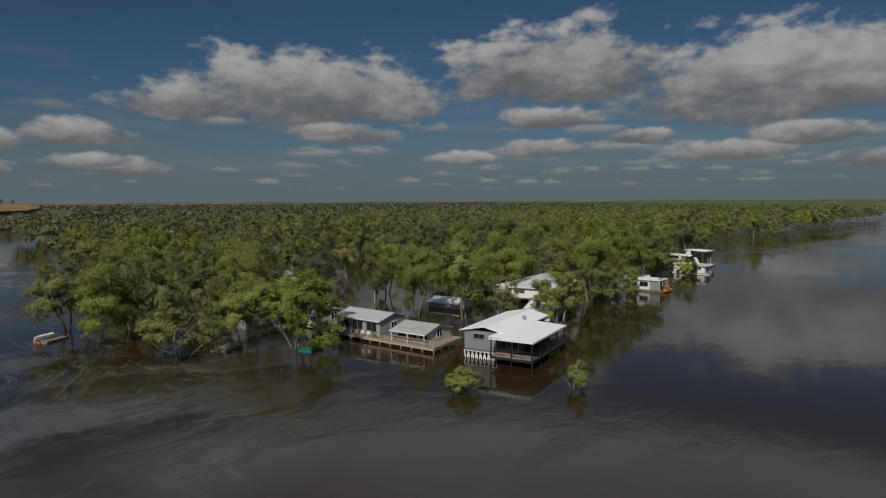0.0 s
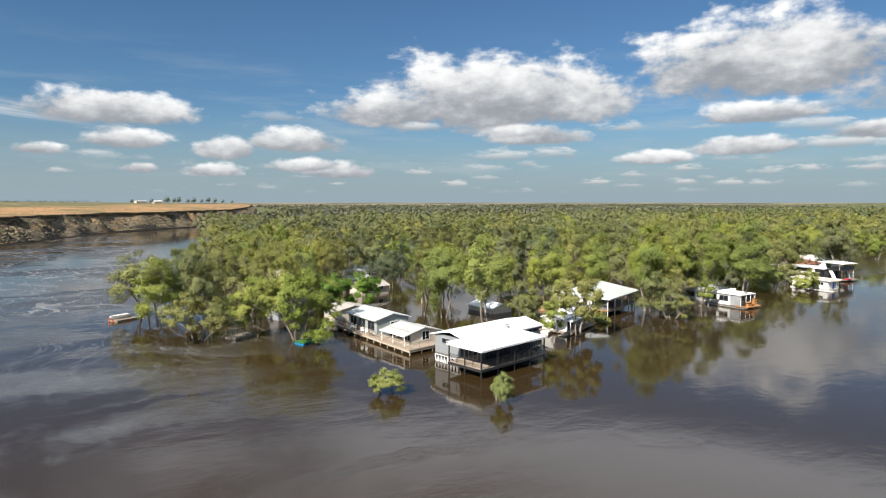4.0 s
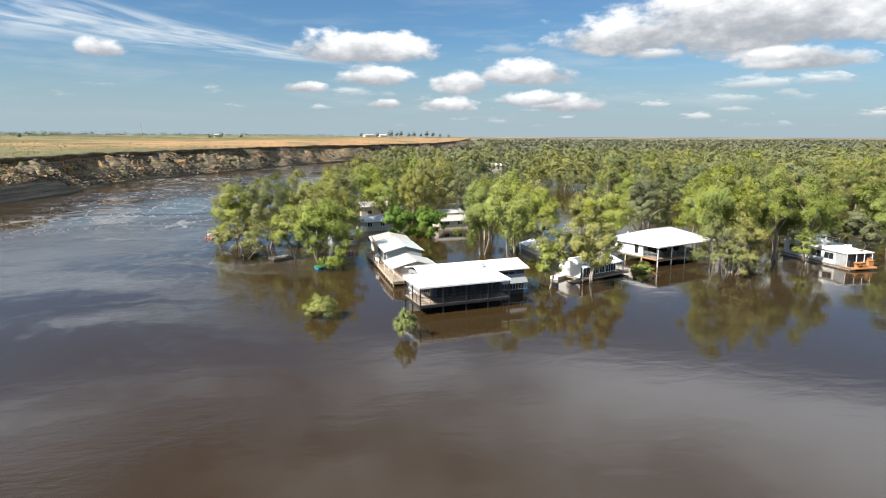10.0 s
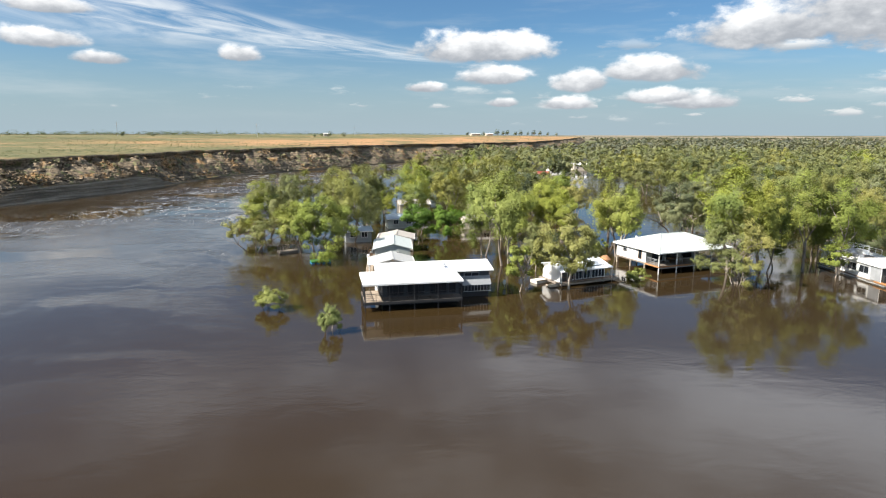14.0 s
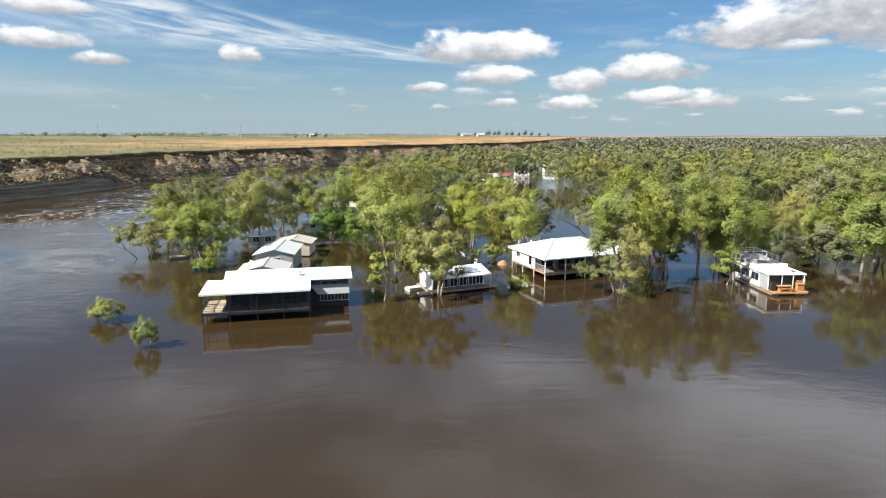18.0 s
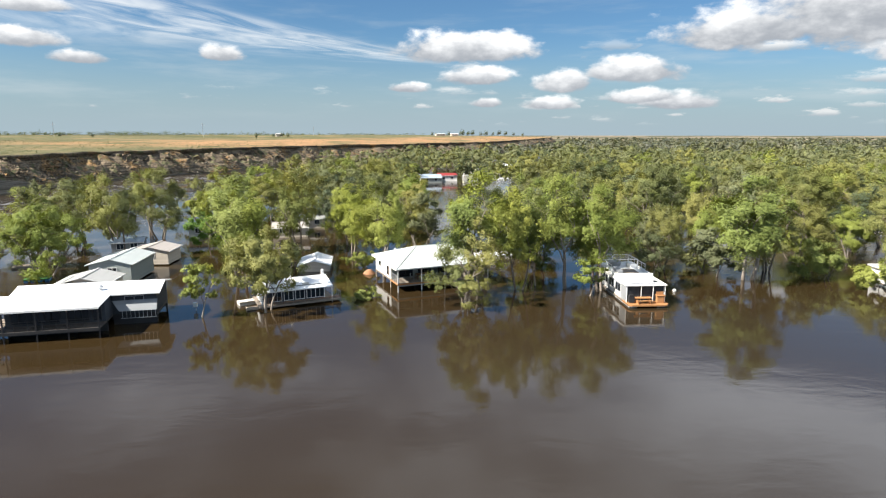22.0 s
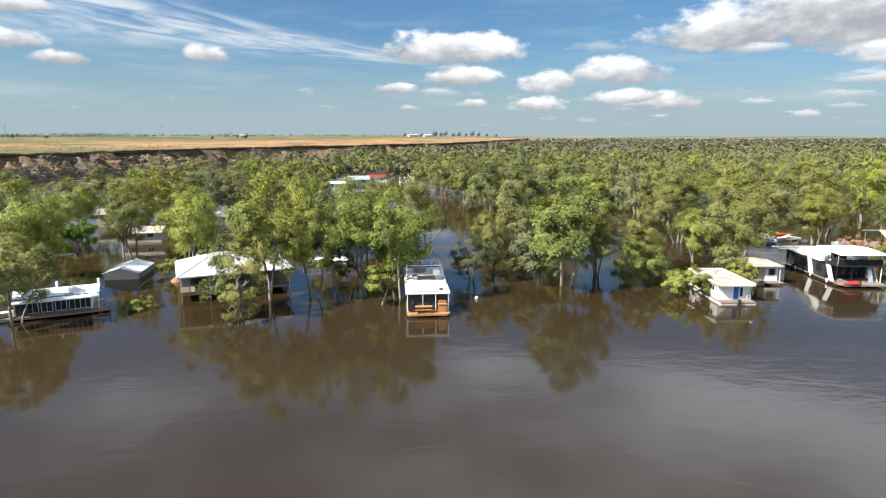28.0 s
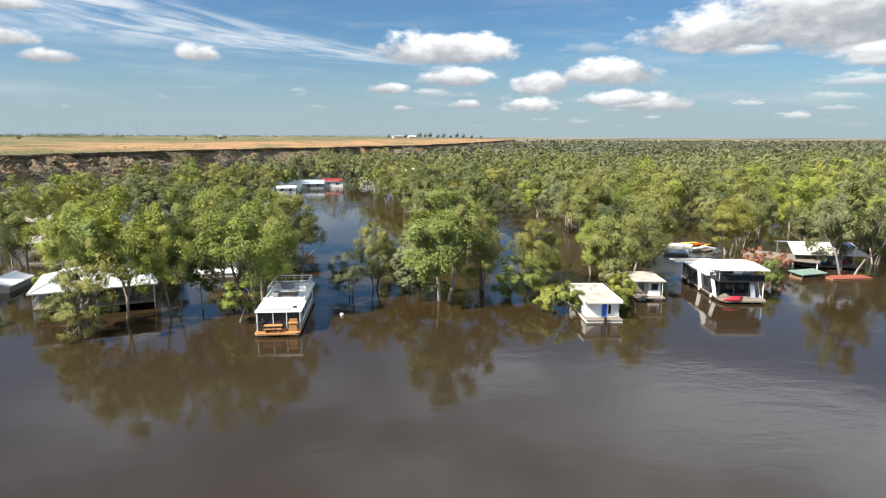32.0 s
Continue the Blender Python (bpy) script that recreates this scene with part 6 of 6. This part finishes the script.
def big_boat():
    """Black two-deck houseboat with white roofs and slanting white bands."""
    h = thing("houseboat", pose(124.9, 95.0, 0, 0, 0, -4.5), "black two-deck houseboat with white roofs and foredeck", "houseboat", "moored houseboats")
    w, L = 6.2, 14.6
    pontoon_hull(h, w, L, 0.45, "black", "deck_grey")
    part("foredeck", slab([(0.5, -1.2, 0.5), (w - 0.3, -1.2, 0.5), (w, 0, 0.5), (w, 3, 0.5), (0, 3, 0.5), (0, 0, 0.5)], 0.2), "deck_grey", h)
    for x0 in (0.2, w - 0.32):
        part("wall", blk(x0, x0 + 0.12, 3.4, L - 0.4, 0.45, 2.75), "black", h)
    part("wall", blk(0.32, w - 0.32, 3.4, 3.52, 0.45, 2.75), "black", h)
    part("wall", blk(0.32, w - 0.32, L - 0.52, L - 0.4, 0.45, 2.75), "black", h)
    part("upper_deck", slab([(-0.1, 0.2, 2.9), (w + 0.1, 0.2, 2.9), (w + 0.1, 4.0, 2.9), (-0.1, 4.0, 2.9)], 0.16), "black", h)
    part("roof", slab([(-0.1, 4.0, 2.92), (w + 0.1, 4.0, 2.92), (w + 0.1, L, 2.92), (-0.1, L, 2.92)], 0.18), "white", h)
    part("fly_roof", slab([(-0.2, -0.5, 4.55), (w + 0.2, -0.5, 4.55), (w + 0.2, 4.2, 4.75), (w - 0.5, 6.4, 4.7), (0.3, 6.4, 4.7), (-0.2, 4.2, 4.75)], 0.1), "white", h, "cream flybridge canopy")
    for x in (0.05, w - 0.15):
        part("band", prism([(1.0, 0.5), (2.0, 0.5), (3.2, 2.75), (2.2, 2.75)], x, x + 0.12, "x"), "white", h, "slanting white side band")
        part("band", prism([(6.2, 0.5), (7.2, 0.5), (8.0, 2.75), (7.1, 2.75)], x, x + 0.12, "x"), "white", h, "slanting white side band")
        part("wing", prism([(3.6, 2.9), (7.2, 2.9), (6.2, 3.2), (4.8, 4.6), (4.2, 4.6)], x, x + 0.1, "x"), "white", h)
    for k in range(4):
        window(h, (0.18, 4.9 + (0 if k == 0 else 1.7) + 2.1 * k, 1.75), (-1, 0, 0), 1.4, 1.3, "black", 2)
    for k in range(3):
        window(h, (1.2 + 1.9 * k, 3.38, 1.55), (0, -1, 0), 1.7, 2.0, "black", 2, "sliding_door")
    posts(h, [(0.1, 0.4), (w - 0.2, 0.4)], 2.9, 4.5, 0.06, "white")
    part("screen", blk(0.15, w - 0.15, 0.22, 0.27, 2.9, 3.75), "glass", h, "dark upper deck wind screen")
    posts(h, [(0.15, 0.5), (2.2, 0.5), (4.2, 0.5)], 0.5, 2.78, 0.07, "black")
    posts(h, [(w - 0.1, 0.4)], 0.5, 2.8, 0.09, "white")
    railing(h, (0.1, 0.3), (w - 0.1, 0.3), 2.9, 1.0, "black", 0.8, 3)
    railing(h, (0.1, 0.3), (0.1, 3.6), 2.9, 1.0, "black", 0.8, 3)
    railing(h, (w - 0.1, 0.3), (w - 0.1, 3.6), 2.9, 1.0, "black", 0.8, 3)
    part("helm_console", blk(2.2, 4.0, 5.0, 5.8, 2.92, 4.0), "black", h)
    part("bench", blk(0.9, 2.0, 1.2, 3.4, 2.9, 3.5), "black", h)
    part("bench", blk(3.6, 5.2, 1.0, 1.8, 2.9, 3.5), "grey", h)
    part("rear_awning", slab([(-1.5, L - 1.8, 3.0), (w - 1, L - 1.8, 3.05), (w - 1, L + 1.2, 2.95), (-1.5, L + 1.2, 2.9)], 0.07), "canvas", h)
    part("boat_stairs", prism([(0.4, 0.5), (0.6, 0.5), (1.5, 2.85), (1.3, 2.85)], 4.6, 5.2, "x"), "steel", h)
    for k, (x, y) in enumerate(((1.0, -0.8), (1.7, -0.6), (2.4, -0.7))):
        ky = thing("kayak", pose(125.4 + x * 0.75, 93.75 + k * 0.55, 0.52, 0, 0, 172 + 9 * k), "red kayak lying on the houseboat's foredeck", "kayak", "kayaks")
        part("hull", tube(bmesh.new(), [(-1.3, 0, 0.1), (-0.8, 0, 0.12), (0, 0, 0.14), (0.8, 0, 0.12), (1.3, 0, 0.1)], [0.03, 0.16, 0.22, 0.16, 0.03], 8), "red", ky, "", True)
    for k in range(3):
        fd = thing("fender", pose(124.85 + 0.33 * k, 97 + 4.2 * k, 0.1), "white fender hanging at the boat's side", "fender", "fenders")
        part("bulb", tube(bmesh.new(), [(0, 0, 0.0), (0, 0, 0.12), (0, 0, 0.5), (0, 0, 0.62)], [0.05, 0.16, 0.16, 0.05], 8), "white", fd, "", True)


big_boat()

M["solar"] = surface("solar_cells", (0.012, 0.03, 0.10), (0.02, 0.045, 0.14), 1.0, 0.15)

# ---- the landing beyond the big boat ----
bh = thing("boathouse", pose(151.0, 117.5, 0, 0, 0, -12), "cream-roofed boathouse open towards the jetty", "boathouse", "river houses")
part("roof_sheet", slab([(-2.5, -3, 2.6), (9.5, -3, 2.6), (9.5, 4, 3.7), (-1, 4, 3.7)], 0.1), "canvas", bh)
part("roof_sheet", slab([(-1, 4, 3.7), (9.5, 4, 3.7), (9.5, 10, 2.8), (-1, 10, 2.8)], 0.1), "roof_blue", bh)
part("solar_panel", slab([(6.2, 0.9, 3.32), (9.2, 0.9, 3.32), (9.2, 3.6, 3.74), (6.2, 3.6, 3.74)], 0.05), M["solar"], bh, "dark blue solar panel")
part("wall", blk(1.5, 8.8, 2.6, 2.75, 0.3, 3.2), "wall_cream", bh)
part("wall", blk(8.8, 8.95, 1, 6, 0.3, 3.3), "wall_cream", bh)
posts(bh, [(-2.2, -2.8), (1.5, -2.8), (5.3, -2.8), (9.2, -2.8), (-0.6, 9.5), (9.2, 9.5)], -2.4, 2.5, 0.12, "steel")
part("floor", blk(-0.5, 9.3, -1.5, 9, 0.2, 0.45), "deck_grey", bh)
jt = thing("jetty", pose(143.5, 121.5, 0, 0, 0, -40), "grey flat jetty roof on steel posts over the water", "jetty")
part("roof", slab([(0, -2.5, 1.7), (11.5, -2.5, 1.7), (11.5, 3, 1.8), (0, 3, 1.8)], 0.18), "deck_grey", jt)
posts(jt, [(0.4, -2.2), (4, -2.2), (7.6, -2.2), (11.2, -2.2), (0.4, 2.6), (11.2, 2.6)], -2.4, 1.55, 0.16, "white")
gp = thing("pontoon", pose(143.5, 106.8, 0, 0, 0, 14), "low pontoon with a dull green canvas cover", "pontoon")
part("hull", blk(1.2, 6.0, 0.2, 2.6, -0.2, 0.25), "timber", gp)
part("cover", slab([(1.0, -0.1, 0.85), (6.2, -0.1, 0.85), (6.2, 2.7, 1.05), (1.0, 2.7, 1.05)], 0.12), "teal", gp, "dull green canvas cover")
posts(gp, [(1.3, 0.2), (5.9, 0.2), (1.3, 2.4), (5.9, 2.4)], 0.25, 0.85, 0.08, "steel")
rp = thing("pontoon", pose(149.2, 106.5, 0, 0, 0, 3), "long flat pontoon with rust-red boards", "pontoon")
part("hull", blk(0, 6.8, 0, 2.4, -0.2, 0.22), "timber", rp)
me = mesh_of("board", blk(0, 0.62, -0.05, 2.45, 0.22, 0.30), "redbrick")
for k in range(10):
    shared("board", me, rp, Matrix.Translation((0.05 + 0.68 * k, 0, 0)))


def dinghy(x, y, turn, L, mat, label):
    d = thing("dinghy", pose(x, y, 0.1, 0, 0, turn), label, "boat", "small boats")
    bm = bmesh.new()
    secs = [(-0.5, 0.30), (-0.15, 0.36), (0.2, 0.34), (0.42, 0.18), (0.52, 0.02)]
    rows = []
    for t, hw in secs:
        y0 = t * L
        rows.append([bm.verts.new(c) for c in ((-hw * L * 0.42, y0, 0.45), (-hw * L * 0.25, y0, -0.1), (hw * L * 0.25, y0, -0.1), (hw * L * 0.42, y0, 0.45), (hw * L * 0.34, y0, 0.42), (0, y0, 0.12), (-hw * L * 0.34, y0, 0.42))])
    for r, s in zip(rows, rows[1:]):
        for i in range(7):
            bm.faces.new((r[i], r[(i + 1) % 7], s[(i + 1) % 7], s[i]))
    bm.faces.new(rows[0][::-1]), bm.faces.new(rows[-1])
    bmesh.ops.recalc_face_normals(bm, faces=bm.faces)
    part("hull", bm, mat, d)
    part("thwart", blk(-0.3 * L * 0.34, 0.3 * L * 0.34, -0.05 * L, 0.02 * L, 0.32, 0.38), "timber_pale", d)
    return d


for x, y, a, L, mat, lab in ((135.5, 136, 70, 5, "white", "white runabout moored in the backwater"), (138.5, 137.5, 60, 4.5, "white", "white dinghy among floating clutter"),
                             (141, 139, 95, 4, "yellow", "yellow dinghy among floating clutter"), (140, 133, 120, 4, "white", "small white boat by the trees"),
                             (148.5, 127, 80, 4.5, "white", "white dinghy drawn up by the boathouse"), (142.5, 134, 20, 3.6, "steel", "aluminium dinghy in the backwater")):
    dinghy(x, y, a, L, mat, lab)
for x, y, z in ((147.0, 131.0, 3.8), (147.5, 131.3, 3.2)):
    by = thing("buoy", pose(x, y, 0), "yellow buoy on a tall pole beside the landing", "buoy", "buoys")
    part("pole", rod((0, 0, -2), (0, 0, z), 0.05), "steel", by)
    part("float", tube(bmesh.new(), [(0, 0, z - 0.1), (0, 0, z + 0.2), (0, 0, z + 0.8), (0, 0, z + 1.0)], [0.1, 0.3, 0.3, 0.1], 10), "yellow", by, "", True)
for k, (x, y, a, mat, lab) in enumerate(((143.2, 138.5, 20, "orange", "orange kayak floating among the clutter of the backwater"), (144.0, 137.3, 35, "yellow", "yellow kayak floating among the clutter of the backwater"))):
    ky = thing("kayak", pose(x, y, 0.1, 0, 0, a), lab, "kayak", "kayaks")
    part("hull", tube(bmesh.new(), [(-1.7, 0, 0.1), (-1.0, 0, 0.14), (0, 0, 0.16), (1.0, 0, 0.14), (1.7, 0, 0.1)], [0.04, 0.26, 0.34, 0.26, 0.04], 8), mat, ky, "", True)
    part("seat_well", blk(-0.4, 0.4, -0.16, 0.16, 0.40, 0.46), "black", ky)
pl = thing("pallet_raft", pose(141.9, 133.4, 0, 0, 0, 30), "dark slatted pallet raft among floating clutter", "raft")
for k in range(6):
    part("slat", blk(-2.0, 2.0, -1.3 + 0.46 * k, -1.0 + 0.46 * k, 0.16, 0.24), "deck_grey", pl)
for y in (-1.2, 1.1):
    part("bearer", blk(-1.9, 1.9, y, y + 0.15, -0.1, 0.16), "timber", pl)
tb = thing("covered_boat", pose(133.7, 128.9, 0, 0, 0, 75), "small boat under a blue-grey tarpaulin in the backwater", "boat", "small boats")
part("hull", prism([(-0.8, 0.45), (-0.55, -0.15), (0.55, -0.15), (0.8, 0.45)], -2.2, 2.2), "steel", tb)
part("tarpaulin", prism([(-0.85, 0.45), (0.85, 0.45), (0.3, 0.95), (-0.3, 0.95)], -2.25, 2.25), "roof_blue", tb, "blue-grey tarpaulin cover")
for k, (x, y) in enumerate(((0.0, 0.0), (1.1, 0.5), (2.3, 0.2))):
    dr = thing("drum", pose(141.8 + x, 129.7 + y, 0.0), "cream plastic drum afloat by the landing", "drum", "drums")
    part("barrel", tube(bmesh.new(), [(0, 0, -0.3), (0, 0, -0.2), (0, 0, 0.55), (0, 0, 0.62)], [0.30, 0.36, 0.36, 0.30], 12), "canvas", dr, "", True)
    part("bung", rod((0.15, 0, 0.62), (0.15, 0, 0.68), 0.05, 8), "black", dr)
for k, (x, y, w0, mat, lab) in enumerate(((-1.0, 0.0, 1.4, "canvas", "cream sack pile stored under the boathouse roof"), (1.2, 0.3, 1.1, "blue", "blue covered crate stored under the boathouse roof"), (3.2, -0.2, 1.2, "white", "white chest stored under the boathouse roof"), (4.8, 0.2, 0.9, "red", "red crate stored under the boathouse roof"))):
    cr8 = thing("crate", bh.matrix_world @ pose(2.6 + x, 0.6 + y, 0.45), lab, "crate", "stores in the boathouse")
    part("box", blk(-w0 / 2, w0 / 2, -0.4, 0.4, 0, 0.75), mat, cr8)
    part("lid", blk(-w0 / 2 - 0.04, w0 / 2 + 0.04, -0.44, 0.44, 0.75, 0.82), mat, cr8)
pn = thing("pontoon", pose(48.5, 113.0, 0, 0, 0, 6), "white flat pontoon with low rail behind the house", "pontoon")
part("hull", blk(0, 7, 0, 3, -0.2, 0.55), "canvas", pn)
part("deck", blk(-0.1, 7.1, -0.1, 3.1, 0.55, 0.68), "white", pn)
railing(pn, (0, 0), (7, 0), 0.68, 0.8, "white", 1.4, 2)

# ---- rafts by the western trees ----
rf = thing("raft", pose(-15.2, 99.2, 0, 0, 0, 20), "green-topped swimming raft on blue drums", "raft")
part("top", blk(-1.6, 1.6, -1.1, 1.1, 0.30, 0.42), "green", rf, "green matting top")
for x in (-1.3, -0.45, 0.45, 1.3):
    part("drum", rod((x, -1.0, 0.06), (x, 1.0, 0.06), 0.28, 12), "bluedrum", rf, "blue plastic drum")
rf = thing("raft", pose(-22.6, 108.4, 0, 0, 0, 25), "timber landing raft with low railings", "raft")
part("hull", blk(-1.9, 1.9, -1.2, 1.2, -0.1, 0.3), "deck_grey", rf)
railing(rf, (-1.8, -1.1), (-0.6, -1.1), 0.3, 0.9, "timber_pale", 0.6, 2)
railing(rf, (0.8, -1.1), (1.8, -1.1), 0.3, 0.9, "timber_pale", 0.6, 2)
railing(rf, (-1.8, 1.1), (1.8, 1.1), 0.3, 0.9, "timber_pale", 0.9, 2)
rf = thing("raft", pose(-36.8, 133.0, 0, 0, 0, 30), "timber raft carrying an upturned dinghy", "raft")
part("hull", blk(-2.0, 2.0, -1.2, 1.2, -0.1, 0.28), "deck_grey", rf)
dg = dinghy(-37.4, 133.6, 118, 3.6, "white", "white dinghy lying on the timber raft")
dg.location.z = 0.42
rg_ = thing("life_ring", pose(-38.9, 131.8, 0.25, 65, 0, 30), "small orange ring float at the raft's corner", "life ring")
bm = bmesh.new()
pts = [(0.36 * math.cos(k * math.tau / 16), 0.36 * math.sin(k * math.tau / 16), 0) for k in range(17)]
tube(bm, pts, [0.1] * 17, 8)
part("ring", bm, "orange", rg_, "", True)
ps = thing("mooring_pole", pose(16.3, 121.3, 0), "pale mooring pole standing in open water", "pole")
part("pole", rod((0, 0, -2), (0, 0, 4.6), 0.14, 8), "timber_pale", ps)

mk = thing("marker_post", pose(13.4, 83.1, 0), "white marker post leaning in the flood water", "post")
part("post", rod((0, 0, -1.5), (0.05, 0, 0.9), 0.05), "steel", mk)
part("marker", blk(-0.2, 0.2, -0.15, 0.15, 0.45, 1.0), "white", mk)

# ---- far plateau: houses, masts and scrub ----
def far_house(x, y, w, d, roof, z):
    h = thing("farmhouse", pose(x, y, z, 0, 0, 20), "distant white farmhouse on the dry plateau", "house", "farm buildings")
    part("wall", blk(0, w, 0, d, -1, 2.6), "wall_cream", h)
    gable_roof(h, -0.5, w + 0.5, -0.5, d + 0.5, 2.6, 3.8, roof, True)


far_house(55, 1195, 18, 9, "roof_sage", 19.0)
far_house(84, 1205, 14, 8, "roof_white", 18.8)
far_house(-150, 800, 7, 6, "roof_grey", 18.5)
for x, y in ((-330, 640), (-205, 700), (-140, 1000)):
    mt = thing("power_pole", pose(x, y, 17), "thin distant power mast on the plateau", "pole", "masts")
    part("mast", rod((0, 0, 0), (0, 0, 16), 0.22, 5), "steel", mt)
    part("crossarm", blk(-2, 2, -0.1, 0.1, 13.5, 13.8), "steel", mt)


def plateau_scrub(name, label, count, size, leaf, seed, spread, start, rows):
    rr = random.Random(seed)
    cs, rs, os_ = [], [], []
    for k in range(count):
        p, nrm = stations[rr.randrange(len(stations))]
        if p.y < 60:
            continue
        back = start + rows * rr.random() ** 1.3
        c = p + nrm * back
        h = size * rr.uniform(0.5, 1.4)
        z = 13.2 + 6.6 * float(smooth(0, 420, back - 14))
        for _ in range(spread):
            cs.append((c.x + rr.gauss(0, h * 0.5), c.y + rr.gauss(0, h * 0.5), z + h * rr.uniform(0.1, 0.9))), rs.append(h * 0.35), os_.append((0, 0, 1))
    v, f = leaf_cloud(cs, rs, os_, 10, size * 0.30, np.random.default_rng(seed), 0.0)
    tagged(new(name, arrays(name, v, f, leaf)), label, "scrub", kind="stuff")


plateau_scrub("scrub", "low saltbush scattered over the dry plateau", 4600, 1.4, "leaf_dark", 31, 2, 16, 280)
for x, y, k in ((47, 1185, 8), (78, 1190, 9), (104, 1200, 13), (115, 1195, 10), (124, 1205, 12), (139, 1200, 9), (150, 1210, 11), (163, 1205, 8), (176, 1215, 12), (189, 1220, 10), (207, 1240, 8), (228, 1260, 7),
                (-150, 790, 5), (-141, 795, 7), (-330, 650, 6), (-300, 655, 5), (-120, 600, 4), (-95, 620, 5)):
    farm = thing("tree", pose(x, y, bank_z(Vector((x, y, 0)), None, 300) - 1.0), "dark shade tree beside far farm buildings", "tree", "farm trees")
    farm.scale = (k / 13, k / 13, k / 13)
    tr, cr = TREES["dark"][2][int(k) % 2]
    shared("trunk", tr, farm), shared("crown", cr, farm)
plateau_scrub("far_scrub", "dark tree line far across the plateau", 1700, 4.2, "leaf_dark", 32, 6, 380, 800)
